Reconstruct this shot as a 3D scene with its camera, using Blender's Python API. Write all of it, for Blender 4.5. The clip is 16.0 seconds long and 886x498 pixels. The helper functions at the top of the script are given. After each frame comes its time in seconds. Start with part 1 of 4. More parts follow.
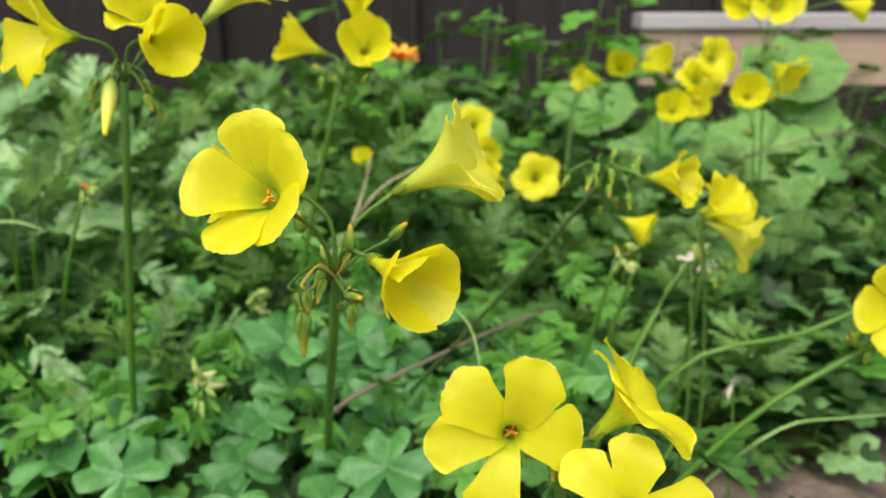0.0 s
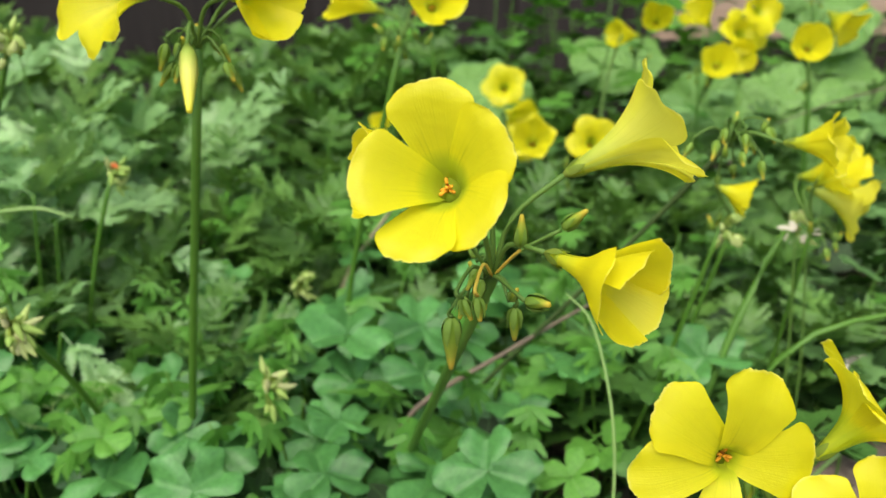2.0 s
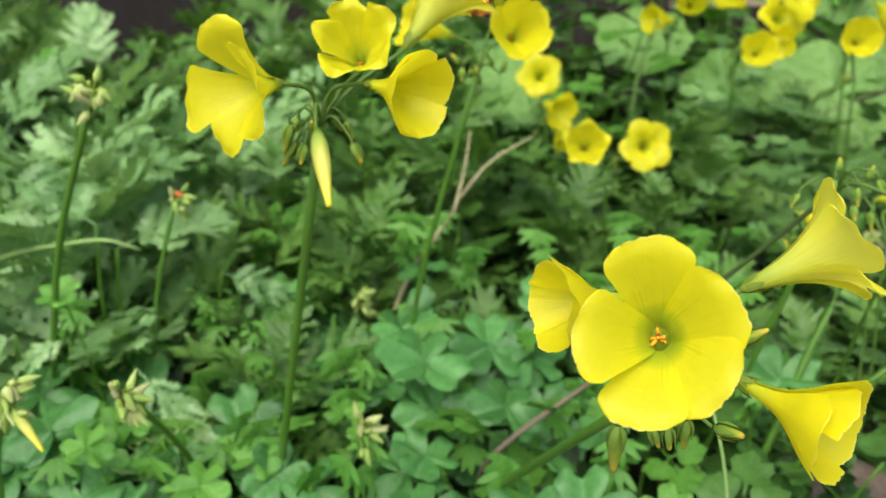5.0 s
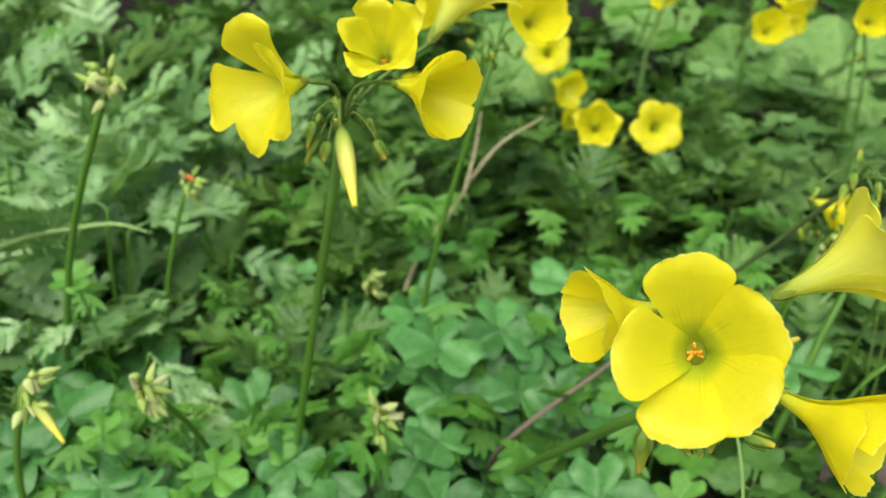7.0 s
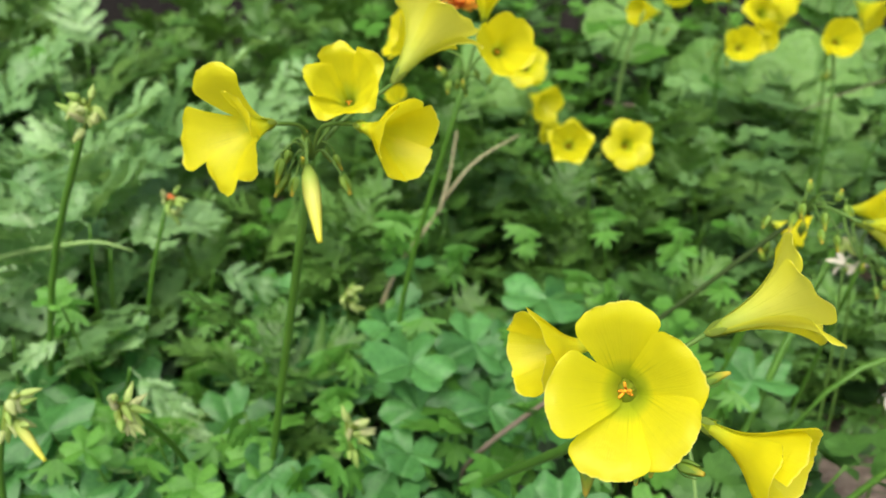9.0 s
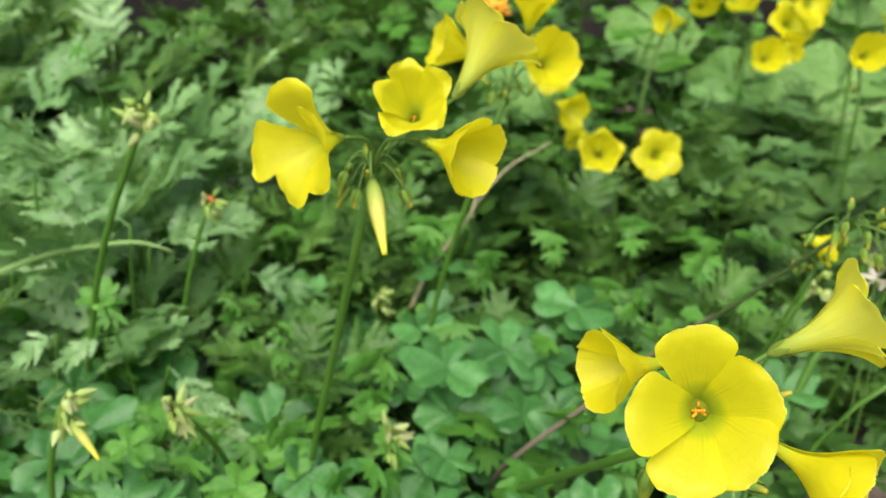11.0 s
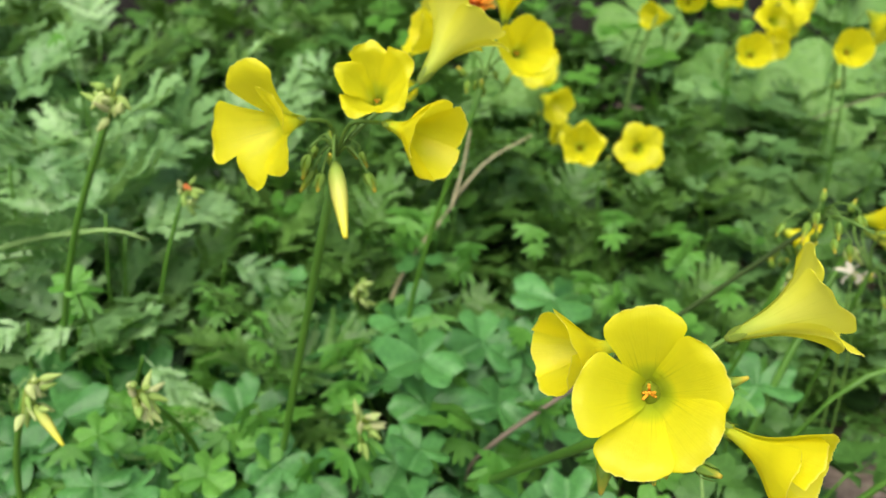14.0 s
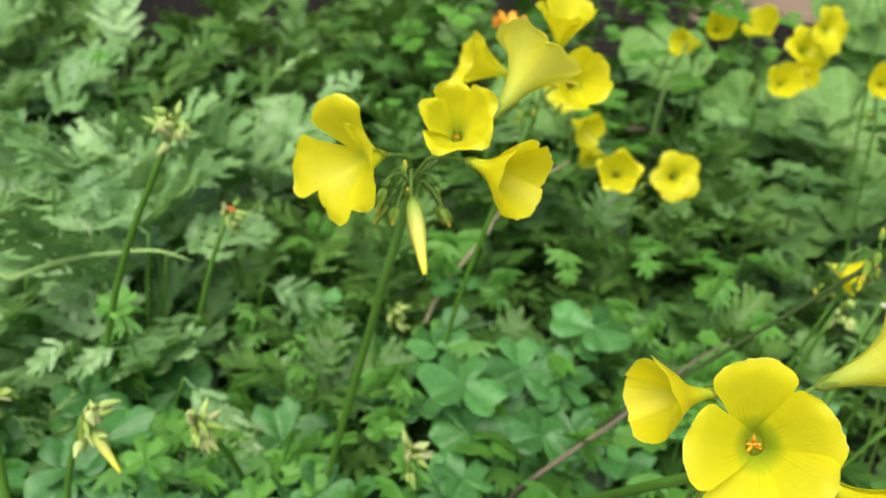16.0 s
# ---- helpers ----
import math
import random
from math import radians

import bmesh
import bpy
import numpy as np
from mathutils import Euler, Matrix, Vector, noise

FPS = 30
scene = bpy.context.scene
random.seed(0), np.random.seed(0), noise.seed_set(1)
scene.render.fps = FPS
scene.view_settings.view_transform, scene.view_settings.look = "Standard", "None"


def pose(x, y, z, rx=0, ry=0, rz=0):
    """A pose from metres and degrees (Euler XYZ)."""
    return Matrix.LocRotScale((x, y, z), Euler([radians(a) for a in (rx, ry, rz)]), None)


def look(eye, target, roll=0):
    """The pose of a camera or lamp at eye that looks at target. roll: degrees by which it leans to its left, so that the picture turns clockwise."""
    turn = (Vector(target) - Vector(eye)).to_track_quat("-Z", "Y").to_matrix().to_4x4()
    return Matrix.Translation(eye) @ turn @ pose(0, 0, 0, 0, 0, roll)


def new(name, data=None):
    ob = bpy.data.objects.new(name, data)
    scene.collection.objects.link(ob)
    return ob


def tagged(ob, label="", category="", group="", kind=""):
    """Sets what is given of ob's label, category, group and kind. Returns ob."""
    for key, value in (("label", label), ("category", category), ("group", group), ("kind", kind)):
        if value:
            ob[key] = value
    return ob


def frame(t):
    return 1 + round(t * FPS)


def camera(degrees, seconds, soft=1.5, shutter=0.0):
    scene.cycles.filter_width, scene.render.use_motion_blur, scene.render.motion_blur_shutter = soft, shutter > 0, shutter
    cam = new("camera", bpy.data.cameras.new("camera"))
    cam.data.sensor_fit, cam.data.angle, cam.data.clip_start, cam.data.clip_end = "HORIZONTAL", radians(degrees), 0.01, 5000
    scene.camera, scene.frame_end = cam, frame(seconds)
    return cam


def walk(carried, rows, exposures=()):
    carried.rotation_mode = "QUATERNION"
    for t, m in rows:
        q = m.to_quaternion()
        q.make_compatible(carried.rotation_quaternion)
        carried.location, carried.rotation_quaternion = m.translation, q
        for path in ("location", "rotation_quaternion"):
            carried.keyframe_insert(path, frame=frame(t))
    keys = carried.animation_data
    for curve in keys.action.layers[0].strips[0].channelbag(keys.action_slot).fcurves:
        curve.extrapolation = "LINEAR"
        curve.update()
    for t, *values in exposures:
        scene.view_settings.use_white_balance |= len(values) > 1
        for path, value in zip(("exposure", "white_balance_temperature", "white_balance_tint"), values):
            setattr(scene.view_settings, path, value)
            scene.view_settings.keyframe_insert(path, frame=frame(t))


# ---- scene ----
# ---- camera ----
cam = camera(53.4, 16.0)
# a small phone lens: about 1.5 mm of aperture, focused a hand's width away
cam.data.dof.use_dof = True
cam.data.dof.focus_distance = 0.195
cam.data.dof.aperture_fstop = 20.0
ROWS = [
    (0.0, 0.00000, 0.00000, 0.28000, 75.000, -0.000, 0.000),
    (0.5, -0.01372, 0.01484, 0.27706, 74.337, 0.517, -0.586),
    (1.0, -0.02892, 0.02645, 0.27410, 73.797, 0.578, -1.324),
    (1.5, -0.04064, 0.03443, 0.27371, 73.218, 0.739, -1.967),
    (2.0, -0.05025, 0.04249, 0.27729, 72.463, 1.142, -2.276),
    (2.5, -0.06244, 0.04469, 0.28315, 71.512, 1.062, -2.335),
    (3.0, -0.07030, 0.04748, 0.29087, 70.632, 1.084, -2.467),
    (3.5, -0.07710, 0.05136, 0.30016, 69.769, 1.562, -3.072),
    (4.0, -0.08381, 0.05864, 0.30752, 69.413, 1.857, -3.787),
    (6.5, -0.10171, 0.06371, 0.32526, 66.660, 1.557, -3.977),
    (7.0, -0.10197, 0.06639, 0.32630, 66.290, 1.438, -4.025),
    (7.5, -0.09771, 0.06756, 0.32491, 66.265, 1.611, -4.165),
    (8.0, -0.09264, 0.06424, 0.33313, 66.298, 1.732, -4.469),
    (10.5, -0.10155, 0.05419, 0.34508, 65.793, 0.020, -4.138),
    (11.0, -0.11150, 0.05528, 0.34839, 65.916, 0.043, -3.971),
    (11.5, -0.12146, 0.05821, 0.35009, 65.793, 0.139, -3.831),
    (12.0, -0.12661, 0.06000, 0.35016, 65.755, 0.281, -3.575),
    (12.5, -0.12532, 0.06053, 0.34963, 65.703, 0.387, -3.482),
    (13.0, -0.11644, 0.06039, 0.34545, 65.744, 0.400, -3.530),
    (13.5, -0.10661, 0.05789, 0.34364, 65.808, 0.096, -3.777),
    (14.0, -0.10103, 0.05442, 0.34351, 65.882, -0.460, -3.961),
    (14.5, -0.10477, 0.05637, 0.34463, 66.032, -0.939, -4.150),
    (15.0, -0.10991, 0.05699, 0.34733, 66.222, -1.340, -4.088),
    (15.5, -0.11562, 0.05763, 0.34828, 66.586, -1.515, -3.738),
    (16.0, -0.12513, 0.05955, 0.34943, 66.700, -1.616, -3.694),]
walk(cam, [(t, pose(x, y, z, rx, ry, rz)) for t, x, y, z, rx, ry, rz in ROWS])

# ---- light: an overcast day ----
SUN_ELEVATION, SUN_ROTATION = 58.0, 200.0
world = bpy.data.worlds.new("overcast_sky")
scene.world = world
world.use_nodes = True
wn, wl = world.node_tree.nodes, world.node_tree.links
sky = wn.new("ShaderNodeTexSky")
sky.sky_type, sky.sun_disc = "NISHITA", False
sky.sun_elevation, sky.sun_rotation = radians(SUN_ELEVATION), radians(SUN_ROTATION)
sky.air_density, sky.dust_density, sky.ozone_density = 1.0, 3.0, 0.6
wl.new(sky.outputs[0], wn["Background"].inputs[0])
wn["Background"].inputs[1].default_value = 0.112
sun = new("sun", bpy.data.lights.new("sun", "SUN"))
sun.data.energy, sun.data.angle, sun.data.color = 2.1, radians(60), (1.0, 0.96, 0.84)
sun.matrix_world = look((0, 0, 10), Vector((0, 0, 10)) - 5 * Vector((
    math.sin(radians(SUN_ROTATION)) * math.cos(radians(SUN_ELEVATION)),
    math.cos(radians(SUN_ROTATION)) * math.cos(radians(SUN_ELEVATION)),
    math.sin(radians(SUN_ELEVATION)))))
scene.view_settings.exposure = 0.88

# ---- materials ----


class Nodes:
    """A material with a principled shader and short ways to add nodes."""

    def __init__(self, name, rough=0.5, spec=0.4):
        self.mat = bpy.data.materials.new(name)
        self.mat.use_nodes = True
        self.n, self.l = self.mat.node_tree.nodes, self.mat.node_tree.links
        self.bsdf = self.n["Principled BSDF"]
        self.bsdf.inputs["Roughness"].default_value = rough
        self.bsdf.inputs["Specular IOR Level"].default_value = spec
        self.tc = self.n.new("ShaderNodeTexCoord")

    def add(self, kind, **values):
        node = self.n.new(kind)
        for key, value in values.items():
            node.inputs[key.replace("_", " ")].default_value = value
        return node

    def link(self, a, b):
        self.l.new(a, b)

    def noise(self, scale, detail=4.0, source="Object", rough=0.55):
        node = self.add("ShaderNodeTexNoise", Scale=scale, Detail=detail, Roughness=rough)
        self.link(self.tc.outputs[source], node.inputs["Vector"])
        return node.outputs["Fac"]

    def ramp(self, fac, stops):
        node = self.n.new("ShaderNodeValToRGB")
        els = node.color_ramp.elements
        while len(els) < len(stops):
            els.new(0.5)
        for el, (at, col) in zip(els, stops):
            el.position, el.color = at, (*col, 1)
        self.link(fac, node.inputs[0])
        return node.outputs[0]

    def mix(self, fac, a, b, mode="MIX"):
        node = self.n.new("ShaderNodeMix")
        node.data_type, node.blend_type = "RGBA", mode
        for value, sock in ((fac, node.inputs[0]), (a, node.inputs[6]), (b, node.inputs[7])):
            if isinstance(value, (int, float)):
                sock.default_value = value
            elif isinstance(value, tuple):
                sock.default_value = (*value, 1)
            else:
                self.link(value, sock)
        return node.outputs[2]

    def math(self, op, a, b=0.0):
        node = self.n.new("ShaderNodeMath")
        node.operation = op
        for value, sock in ((a, node.inputs[0]), (b, node.inputs[1])):
            if isinstance(value, (int, float)):
                sock.default_value = value
            else:
                self.link(value, sock)
        return node.outputs[0]

    def bump(self, height, strength, distance):
        node = self.add("ShaderNodeBump", Strength=strength, Distance=distance)
        self.link(height, node.inputs["Height"])
        self.link(node.outputs[0], self.bsdf.inputs["Normal"])
        return node.outputs[0]

    def colour(self, out, translucent=0.0, tint=None):
        """The base colour; translucent: the share of light that passes through a thin leaf."""
        self.link(out, self.bsdf.inputs["Base Color"])
        if translucent:
            thin, both = self.n.new("ShaderNodeBsdfTranslucent"), self.n.new("ShaderNodeMixShader")
            self.link(self.mix(1.0, out, tint, "MULTIPLY") if tint else out, thin.inputs[0])
            both.inputs[0].default_value = translucent
            self.link(self.bsdf.outputs[0], both.inputs[1])
            self.link(thin.outputs[0], both.inputs[2])
            self.link(both.outputs[0], self.n["Material Output"].inputs[0])
        return self.mat


def uv_axes(k):
    node = k.n.new("ShaderNodeSeparateXYZ")
    k.link(k.tc.outputs["UV"], node.inputs[0])
    return node.outputs[0], node.outputs[1]


def petal_material(name, stops):
    k = Nodes(name, 0.40, 0.40)
    u, v = uv_axes(k)
    base = k.ramp(u, stops)
    # fine veins that run from throat to rim
    stretch = k.n.new("ShaderNodeMapping")
    stretch.inputs["Scale"].default_value = (1.2, 38.0, 1.0)
    k.link(k.tc.outputs["UV"], stretch.inputs[0])
    veins = k.add("ShaderNodeTexNoise", Scale=1.0, Detail=3.0)
    k.link(stretch.outputs[0], veins.inputs["Vector"])
    info = k.n.new("ShaderNodeObjectInfo")
    # the veins show in the throat and fade towards the rim
    reach = k.ramp(u, [(0.2, (0.25,) * 3), (0.40, (1, 1, 1)), (0.54, (0.4,) * 3), (0.72, (0.07,) * 3)])
    lines = k.math("MULTIPLY", k.ramp(veins.outputs["Fac"], [(0.34, (0.62,) * 3), (0.47, (0, 0, 0))]), reach)
    veined = k.mix(lines, base, (0.46, 0.50, 0.008))
    varied = k.mix(k.math("MULTIPLY", info.outputs["Random"], 0.35), veined, (0.86, 0.82, 0.02))
    k.bump(k.math("ADD", k.math("ADD", veins.outputs["Fac"], k.noise(700)), k.math("MULTIPLY", k.noise(110, 2), 5.0)), 0.3, 0.0004)
    return k.colour(varied, 0.53, (1.0, 1.0, 1.0))


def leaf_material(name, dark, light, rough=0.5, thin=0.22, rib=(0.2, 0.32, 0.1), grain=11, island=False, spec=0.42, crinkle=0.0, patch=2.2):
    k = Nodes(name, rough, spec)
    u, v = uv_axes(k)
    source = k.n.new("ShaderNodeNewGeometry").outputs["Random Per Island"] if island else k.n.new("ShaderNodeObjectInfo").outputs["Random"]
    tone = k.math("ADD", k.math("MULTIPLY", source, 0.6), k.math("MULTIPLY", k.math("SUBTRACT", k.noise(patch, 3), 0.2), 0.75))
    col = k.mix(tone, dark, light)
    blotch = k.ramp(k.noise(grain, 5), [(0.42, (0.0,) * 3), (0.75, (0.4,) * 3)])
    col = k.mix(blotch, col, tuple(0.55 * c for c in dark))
    # paler midrib along the middle of each blade
    ribline = k.ramp(k.math("ABSOLUTE", k.math("SUBTRACT", v, 0.5)), [(0.0, (0.55,) * 3), (0.05, (0, 0, 0))])
    col = k.mix(ribline, col, rib)
    height = k.noise(grain * 1.5, 3)
    if crinkle:
        cells = k.add("ShaderNodeTexVoronoi", Scale=8.0)
        k.link(k.tc.outputs["Object"], cells.inputs["Vector"])
        height = k.math("ADD", k.math("MULTIPLY", cells.outputs["Distance"], 1.6), height)
    k.bump(height, 0.6 if crinkle else 0.35, crinkle or 0.0005)
    return k.colour(col, thin, (1.0, 1.0, 0.55))


def stem_material(name, a, b, rough=0.45, thin=0.0):
    k = Nodes(name, rough, 0.4)
    col = k.mix(k.noise(90, 4), a, b)
    k.bump(k.noise(900, 3), 0.3, 0.0003)
    return k.colour(col, thin)


def bud_material():
    k = Nodes("bud_green_to_yellow", 0.65, 0.2)
    u, v = uv_axes(k)
    info = k.n.new("ShaderNodeObjectInfo")
    edge = k.math("ADD", u, k.math("MULTIPLY", k.math("SUBTRACT", info.outputs["Random"], 0.5), 0.15))
    col = k.ramp(k.math("ADD", edge, k.math("MULTIPLY", k.noise(600, 3), 0.12)),
                 [(0.0, (0.10, 0.22, 0.018)), (0.55, (0.20, 0.33, 0.03)), (0.84, (0.33, 0.39, 0.045)), (1.0, (0.55, 0.45, 0.05))])
    return k.colour(col, 0.15)


def big_bud_material():
    k = Nodes("bud_pale_yellow", 0.45, 0.3)
    u, v = uv_axes(k)
    col = k.ramp(u, [(0.0, (0.12, 0.2, 0.03)), (0.28, (0.34, 0.46, 0.08)), (0.55, (0.64, 0.66, 0.15)), (1.0, (0.84, 0.80, 0.07))])
    return k.colour(col, 0.2)


def pale_bud_material():
    k = Nodes("faded_bud", 0.6, 0.25)
    info = k.n.new("ShaderNodeObjectInfo")
    col = k.ramp(info.outputs["Random"], [(0.0, (0.32, 0.50, 0.10)), (0.5, (0.50, 0.64, 0.19)), (0.85, (0.66, 0.74, 0.31)), (1.0, (0.60, 0.58, 0.32))])
    col = k.mix(k.math("MULTIPLY", k.noise(500), 0.5), col, (0.26, 0.36, 0.08))
    return k.colour(col, 0.3)


def soil_material():
    k = Nodes("garden_soil", 0.95, 0.15)
    col = k.ramp(k.noise(22, 8), [(0.3, (0.06, 0.046, 0.036)), (0.5, (0.18, 0.138, 0.11)), (0.75, (0.32, 0.255, 0.205))])
    col = k.mix(k.ramp(k.noise(230, 5), [(0.45, (0, 0, 0)), (0.7, (0.7,) * 3)]), col, (0.32, 0.26, 0.2))
    k.bump(k.math("ADD", k.noise(60, 6), k.math("MULTIPLY", k.noise(400, 4), 0.5)), 0.9, 0.008)
    return k.colour(col)


def wood_material(name, dark, light, along="z"):
    k = Nodes(name, 0.85, 0.2)
    stretch = k.n.new("ShaderNodeMapping")
    stretch.inputs["Scale"].default_value = (1, 1, 0.05) if along == "z" else (0.05, 1, 1)
    k.link(k.tc.outputs["Object"], stretch.inputs[0])
    grain = k.add("ShaderNodeTexNoise", Scale=130.0, Detail=6.0, Roughness=0.65)
    k.link(stretch.outputs[0], grain.inputs["Vector"])
    info = k.n.new("ShaderNodeObjectInfo")
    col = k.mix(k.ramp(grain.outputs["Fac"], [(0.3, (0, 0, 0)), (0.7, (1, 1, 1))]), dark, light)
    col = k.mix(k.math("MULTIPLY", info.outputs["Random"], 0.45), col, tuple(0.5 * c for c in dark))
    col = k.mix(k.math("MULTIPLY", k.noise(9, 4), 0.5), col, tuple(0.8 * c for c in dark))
    k.bump(grain.outputs["Fac"], 0.5, 0.002)
    return k.colour(col)


PETAL = petal_material("petal_yellow", [(0.0, (0.55, 0.66, 0.05)), (0.24, (0.46, 0.58, 0.03)), (0.34, (0.58, 0.66, 0.025)), (0.43, (0.87, 0.82, 0.02)), (0.972, (0.88, 0.81, 0.012)), (1.0, (0.93, 0.87, 0.16))])
PALE_PETAL = petal_material("petal_pale_yellow", [(0.0, (0.36, 0.50, 0.06)), (0.2, (0.66, 0.74, 0.12)), (0.45, (0.85, 0.86, 0.13)), (0.8, (0.89, 0.87, 0.09)), (0.972, (0.90, 0.86, 0.06)), (1.0, (0.95, 0.91, 0.22))])
DEEP_PETAL = petal_material("petal_clear_yellow", [(0.0, (0.55, 0.68, 0.05)), (0.18, (0.70, 0.77, 0.05)), (0.34, (0.88, 0.82, 0.02)), (0.972, (0.90, 0.82, 0.012)), (1.0, (0.94, 0.88, 0.16))])
STAMEN = stem_material("stamen_orange", (0.72, 0.27, 0.012), (0.82, 0.40, 0.02), 0.9)
STEM = stem_material("stalk_green", (0.050, 0.145, 0.012), (0.095, 0.22, 0.024))
STEM_DARK = stem_material("pedicel_green", (0.06, 0.14, 0.018), (0.12, 0.22, 0.035), 0.6)
STEM_OLIVE = stem_material("stalk_olive", (0.030, 0.062, 0.012), (0.062, 0.105, 0.022), 0.8)
SEPAL = stem_material("sepal_green", (0.22, 0.34, 0.05), (0.36, 0.44, 0.07), 0.5, 0.5)
BUD_SEPAL = stem_material("bud_sepal_green", (0.085, 0.19, 0.018), (0.23, 0.35, 0.05), 0.7)
WITHERED = stem_material("withered_pedicel", (0.55, 0.40, 0.04), (0.68, 0.50, 0.08))
FILAMENT = stem_material("filament_yellow_green", (0.42, 0.54, 0.03), (0.52, 0.62, 0.04), 0.6, 0.5)
BUD, BIG_BUD, PALE_BUD = bud_material(), big_bud_material(), pale_bud_material()
CLOVER = leaf_material("clover_leaf", (0.022, 0.095, 0.018), (0.130, 0.370, 0.092), 0.40, 0.22, (0.13, 0.32, 0.09))
FRESH = leaf_material("fresh_leaf", (0.060, 0.22, 0.022), (0.180, 0.44, 0.065), 0.5, 0.35, (0.18, 0.36, 0.09))
FEATHER = leaf_material("feathery_leaf", (0.068, 0.205, 0.040), (0.410, 0.65, 0.275), 0.38, 0.34, (0.24, 0.42, 0.15), spec=0.55)
FERN = leaf_material("fern_leaf", (0.036, 0.115, 0.015), (0.170, 0.34, 0.068), 0.45, 0.30, (0.15, 0.3, 0.07))
PALE_WEED = leaf_material("pale_weed_leaf", (0.055, 0.165, 0.035), (0.23, 0.43, 0.145), 0.42, 0.28, (0.2, 0.38, 0.12), spec=0.5)
WEED = leaf_material("weed_leaf", (0.020, 0.080, 0.012), (0.120, 0.28, 0.050), 0.45, 0.24, (0.13, 0.3, 0.07))
MALLOW = leaf_material("mallow_leaf", (0.11, 0.27, 0.045), (0.26, 0.47, 0.125), 0.45, 0.3, (0.34, 0.55, 0.19), 9, crinkle=0.0028)
# near-black green: the shade deep between the plants is put into this colour
UNDER_SHADED = leaf_material("shaded_undergrowth_leaf", (0.006, 0.024, 0.003), (0.034, 0.10, 0.012), 0.6, 0.3, (0.08, 0.2, 0.04), 200, island=True, patch=70)
GRASS = stem_material("grass_pale", (0.16, 0.30, 0.07), (0.26, 0.40, 0.12))
TWIG = stem_material("dry_twig", (0.27, 0.24, 0.125), (0.42, 0.385, 0.225), 0.9)
TWIG_DARK = stem_material("dark_twig", (0.11, 0.088, 0.060), (0.20, 0.158, 0.11), 0.9)
DRY = stem_material("dry_flower", (0.40, 0.37, 0.29), (0.60, 0.57, 0.48), 0.85)
ORANGE = stem_material("petal_orange", (0.80, 0.30, 0.015), (0.88, 0.42, 0.03), 0.5)
RUST = stem_material("rust_petal", (0.42, 0.09, 0.02), (0.58, 0.17, 0.04), 0.8)
SOIL = soil_material()
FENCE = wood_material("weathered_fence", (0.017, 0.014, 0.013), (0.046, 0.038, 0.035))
BOARD = wood_material("pale_board", (0.42, 0.29, 0.21), (0.60, 0.45, 0.36), "x")
BOARD_TOP = wood_material("grey_board", (0.34, 0.31, 0.31), (0.5, 0.47, 0.47), "x")

# ---- mesh helpers ----
rng = random.Random(7)
BASES = {}  # where each thing stands


def thing(name, base, label, category, group="", kind=""):
    ob = new(name)
    ob.location = base
    ob.empty_display_size = 0.01
    BASES[ob.name] = Vector(base)
    return tagged(ob, label, category, group, kind)


def mesh_of(name, verts, faces, material, uvs=None, smooth=True):
    me = bpy.data.meshes.new(name)
    me.from_pydata([tuple(v) for v in verts], [], faces)
    for m in material if isinstance(material, (list, tuple)) else (material,):
        me.materials.append(m)
    if uvs is not None:
        layer = me.uv_layers.new(name="UVMap")
        flat = np.array([uvs[i] for f in faces for i in f], dtype=np.float32).ravel()
        layer.data.foreach_set("uv", flat)
    if smooth:
        me.polygons.foreach_set("use_smooth", [True] * len(me.polygons))
    me.update()
    return me


def hang(name, me, parent, m=None, label=""):
    """Links a mesh as a part under its thing, at the pose m in the thing's own axes."""
    ob = new(name, me)
    ob.parent = parent
    ob.matrix_basis = m or Matrix()
    return tagged(ob, label)


def spline(points, n):
    """n + 1 places along a smooth line through the points (any dimension)."""
    p = [np.array(q, float) for q in points]
    p = [2 * p[0] - p[1]] + p + [2 * p[-1] - p[-2]]
    out, spans = [], len(p) - 3
    for i in range(n + 1):
        x = i / n * spans
        j = min(int(x), spans - 1)
        t, (a, b, c, d) = x - j, p[j:j + 4]
        out.append(0.5 * (2 * b + (c - a) * t + (2 * a - 5 * b + 4 * c - d) * t * t + (3 * b - a - 3 * c + d) * t ** 3))
    return out


def tube(points, radii, sides=7, steps=None):
    """Verts, faces and uvs of a tapered round stalk through the points."""
    steps = steps or 4 * (len(points) - 1)
    line = spline(points, steps)
    rad = [float(r[0]) for r in spline([(r,) for r in radii], steps)] if len(radii) > 1 else [radii[0]] * (steps + 1)
    verts, faces, uvs = [], [], []
    up = Vector((0.31, 0.17, 0.93))
    for i, p in enumerate(line):
        d = Vector(line[min(i + 1, steps)] - line[max(i - 1, 0)]).normalized()
        a = d.cross(up if abs(d.dot(up)) < 0.95 else Vector((1, 0, 0))).normalized()
        b = d.cross(a)
        for k in range(sides):
            w = 2 * math.pi * k / sides
            verts.append(Vector(p) + max(rad[i], 1e-5) * (math.cos(w) * a + math.sin(w) * b))
            uvs.append((i / steps, k / sides))
    for i in range(steps):
        for k in range(sides):
            k2 = (k + 1) % sides
            faces.append((i * sides + k, i * sides + k2, (i + 1) * sides + k2, (i + 1) * sides + k))
    faces.append(tuple(range(sides - 1, -1, -1)))
    faces.append(tuple(range(steps * sides, (steps + 1) * sides)))
    return verts, faces, uvs


def stalk(name, parent, points, radii, material, sides=7, label=""):
    """A tapered stalk through places in the world, as a part of parent."""
    base = BASES[parent.name]
    v, f, uv = tube([Vector(p) - base for p in points], radii, sides)
    return hang(name, mesh_of(name, v, f, material, uv), parent, None, label)


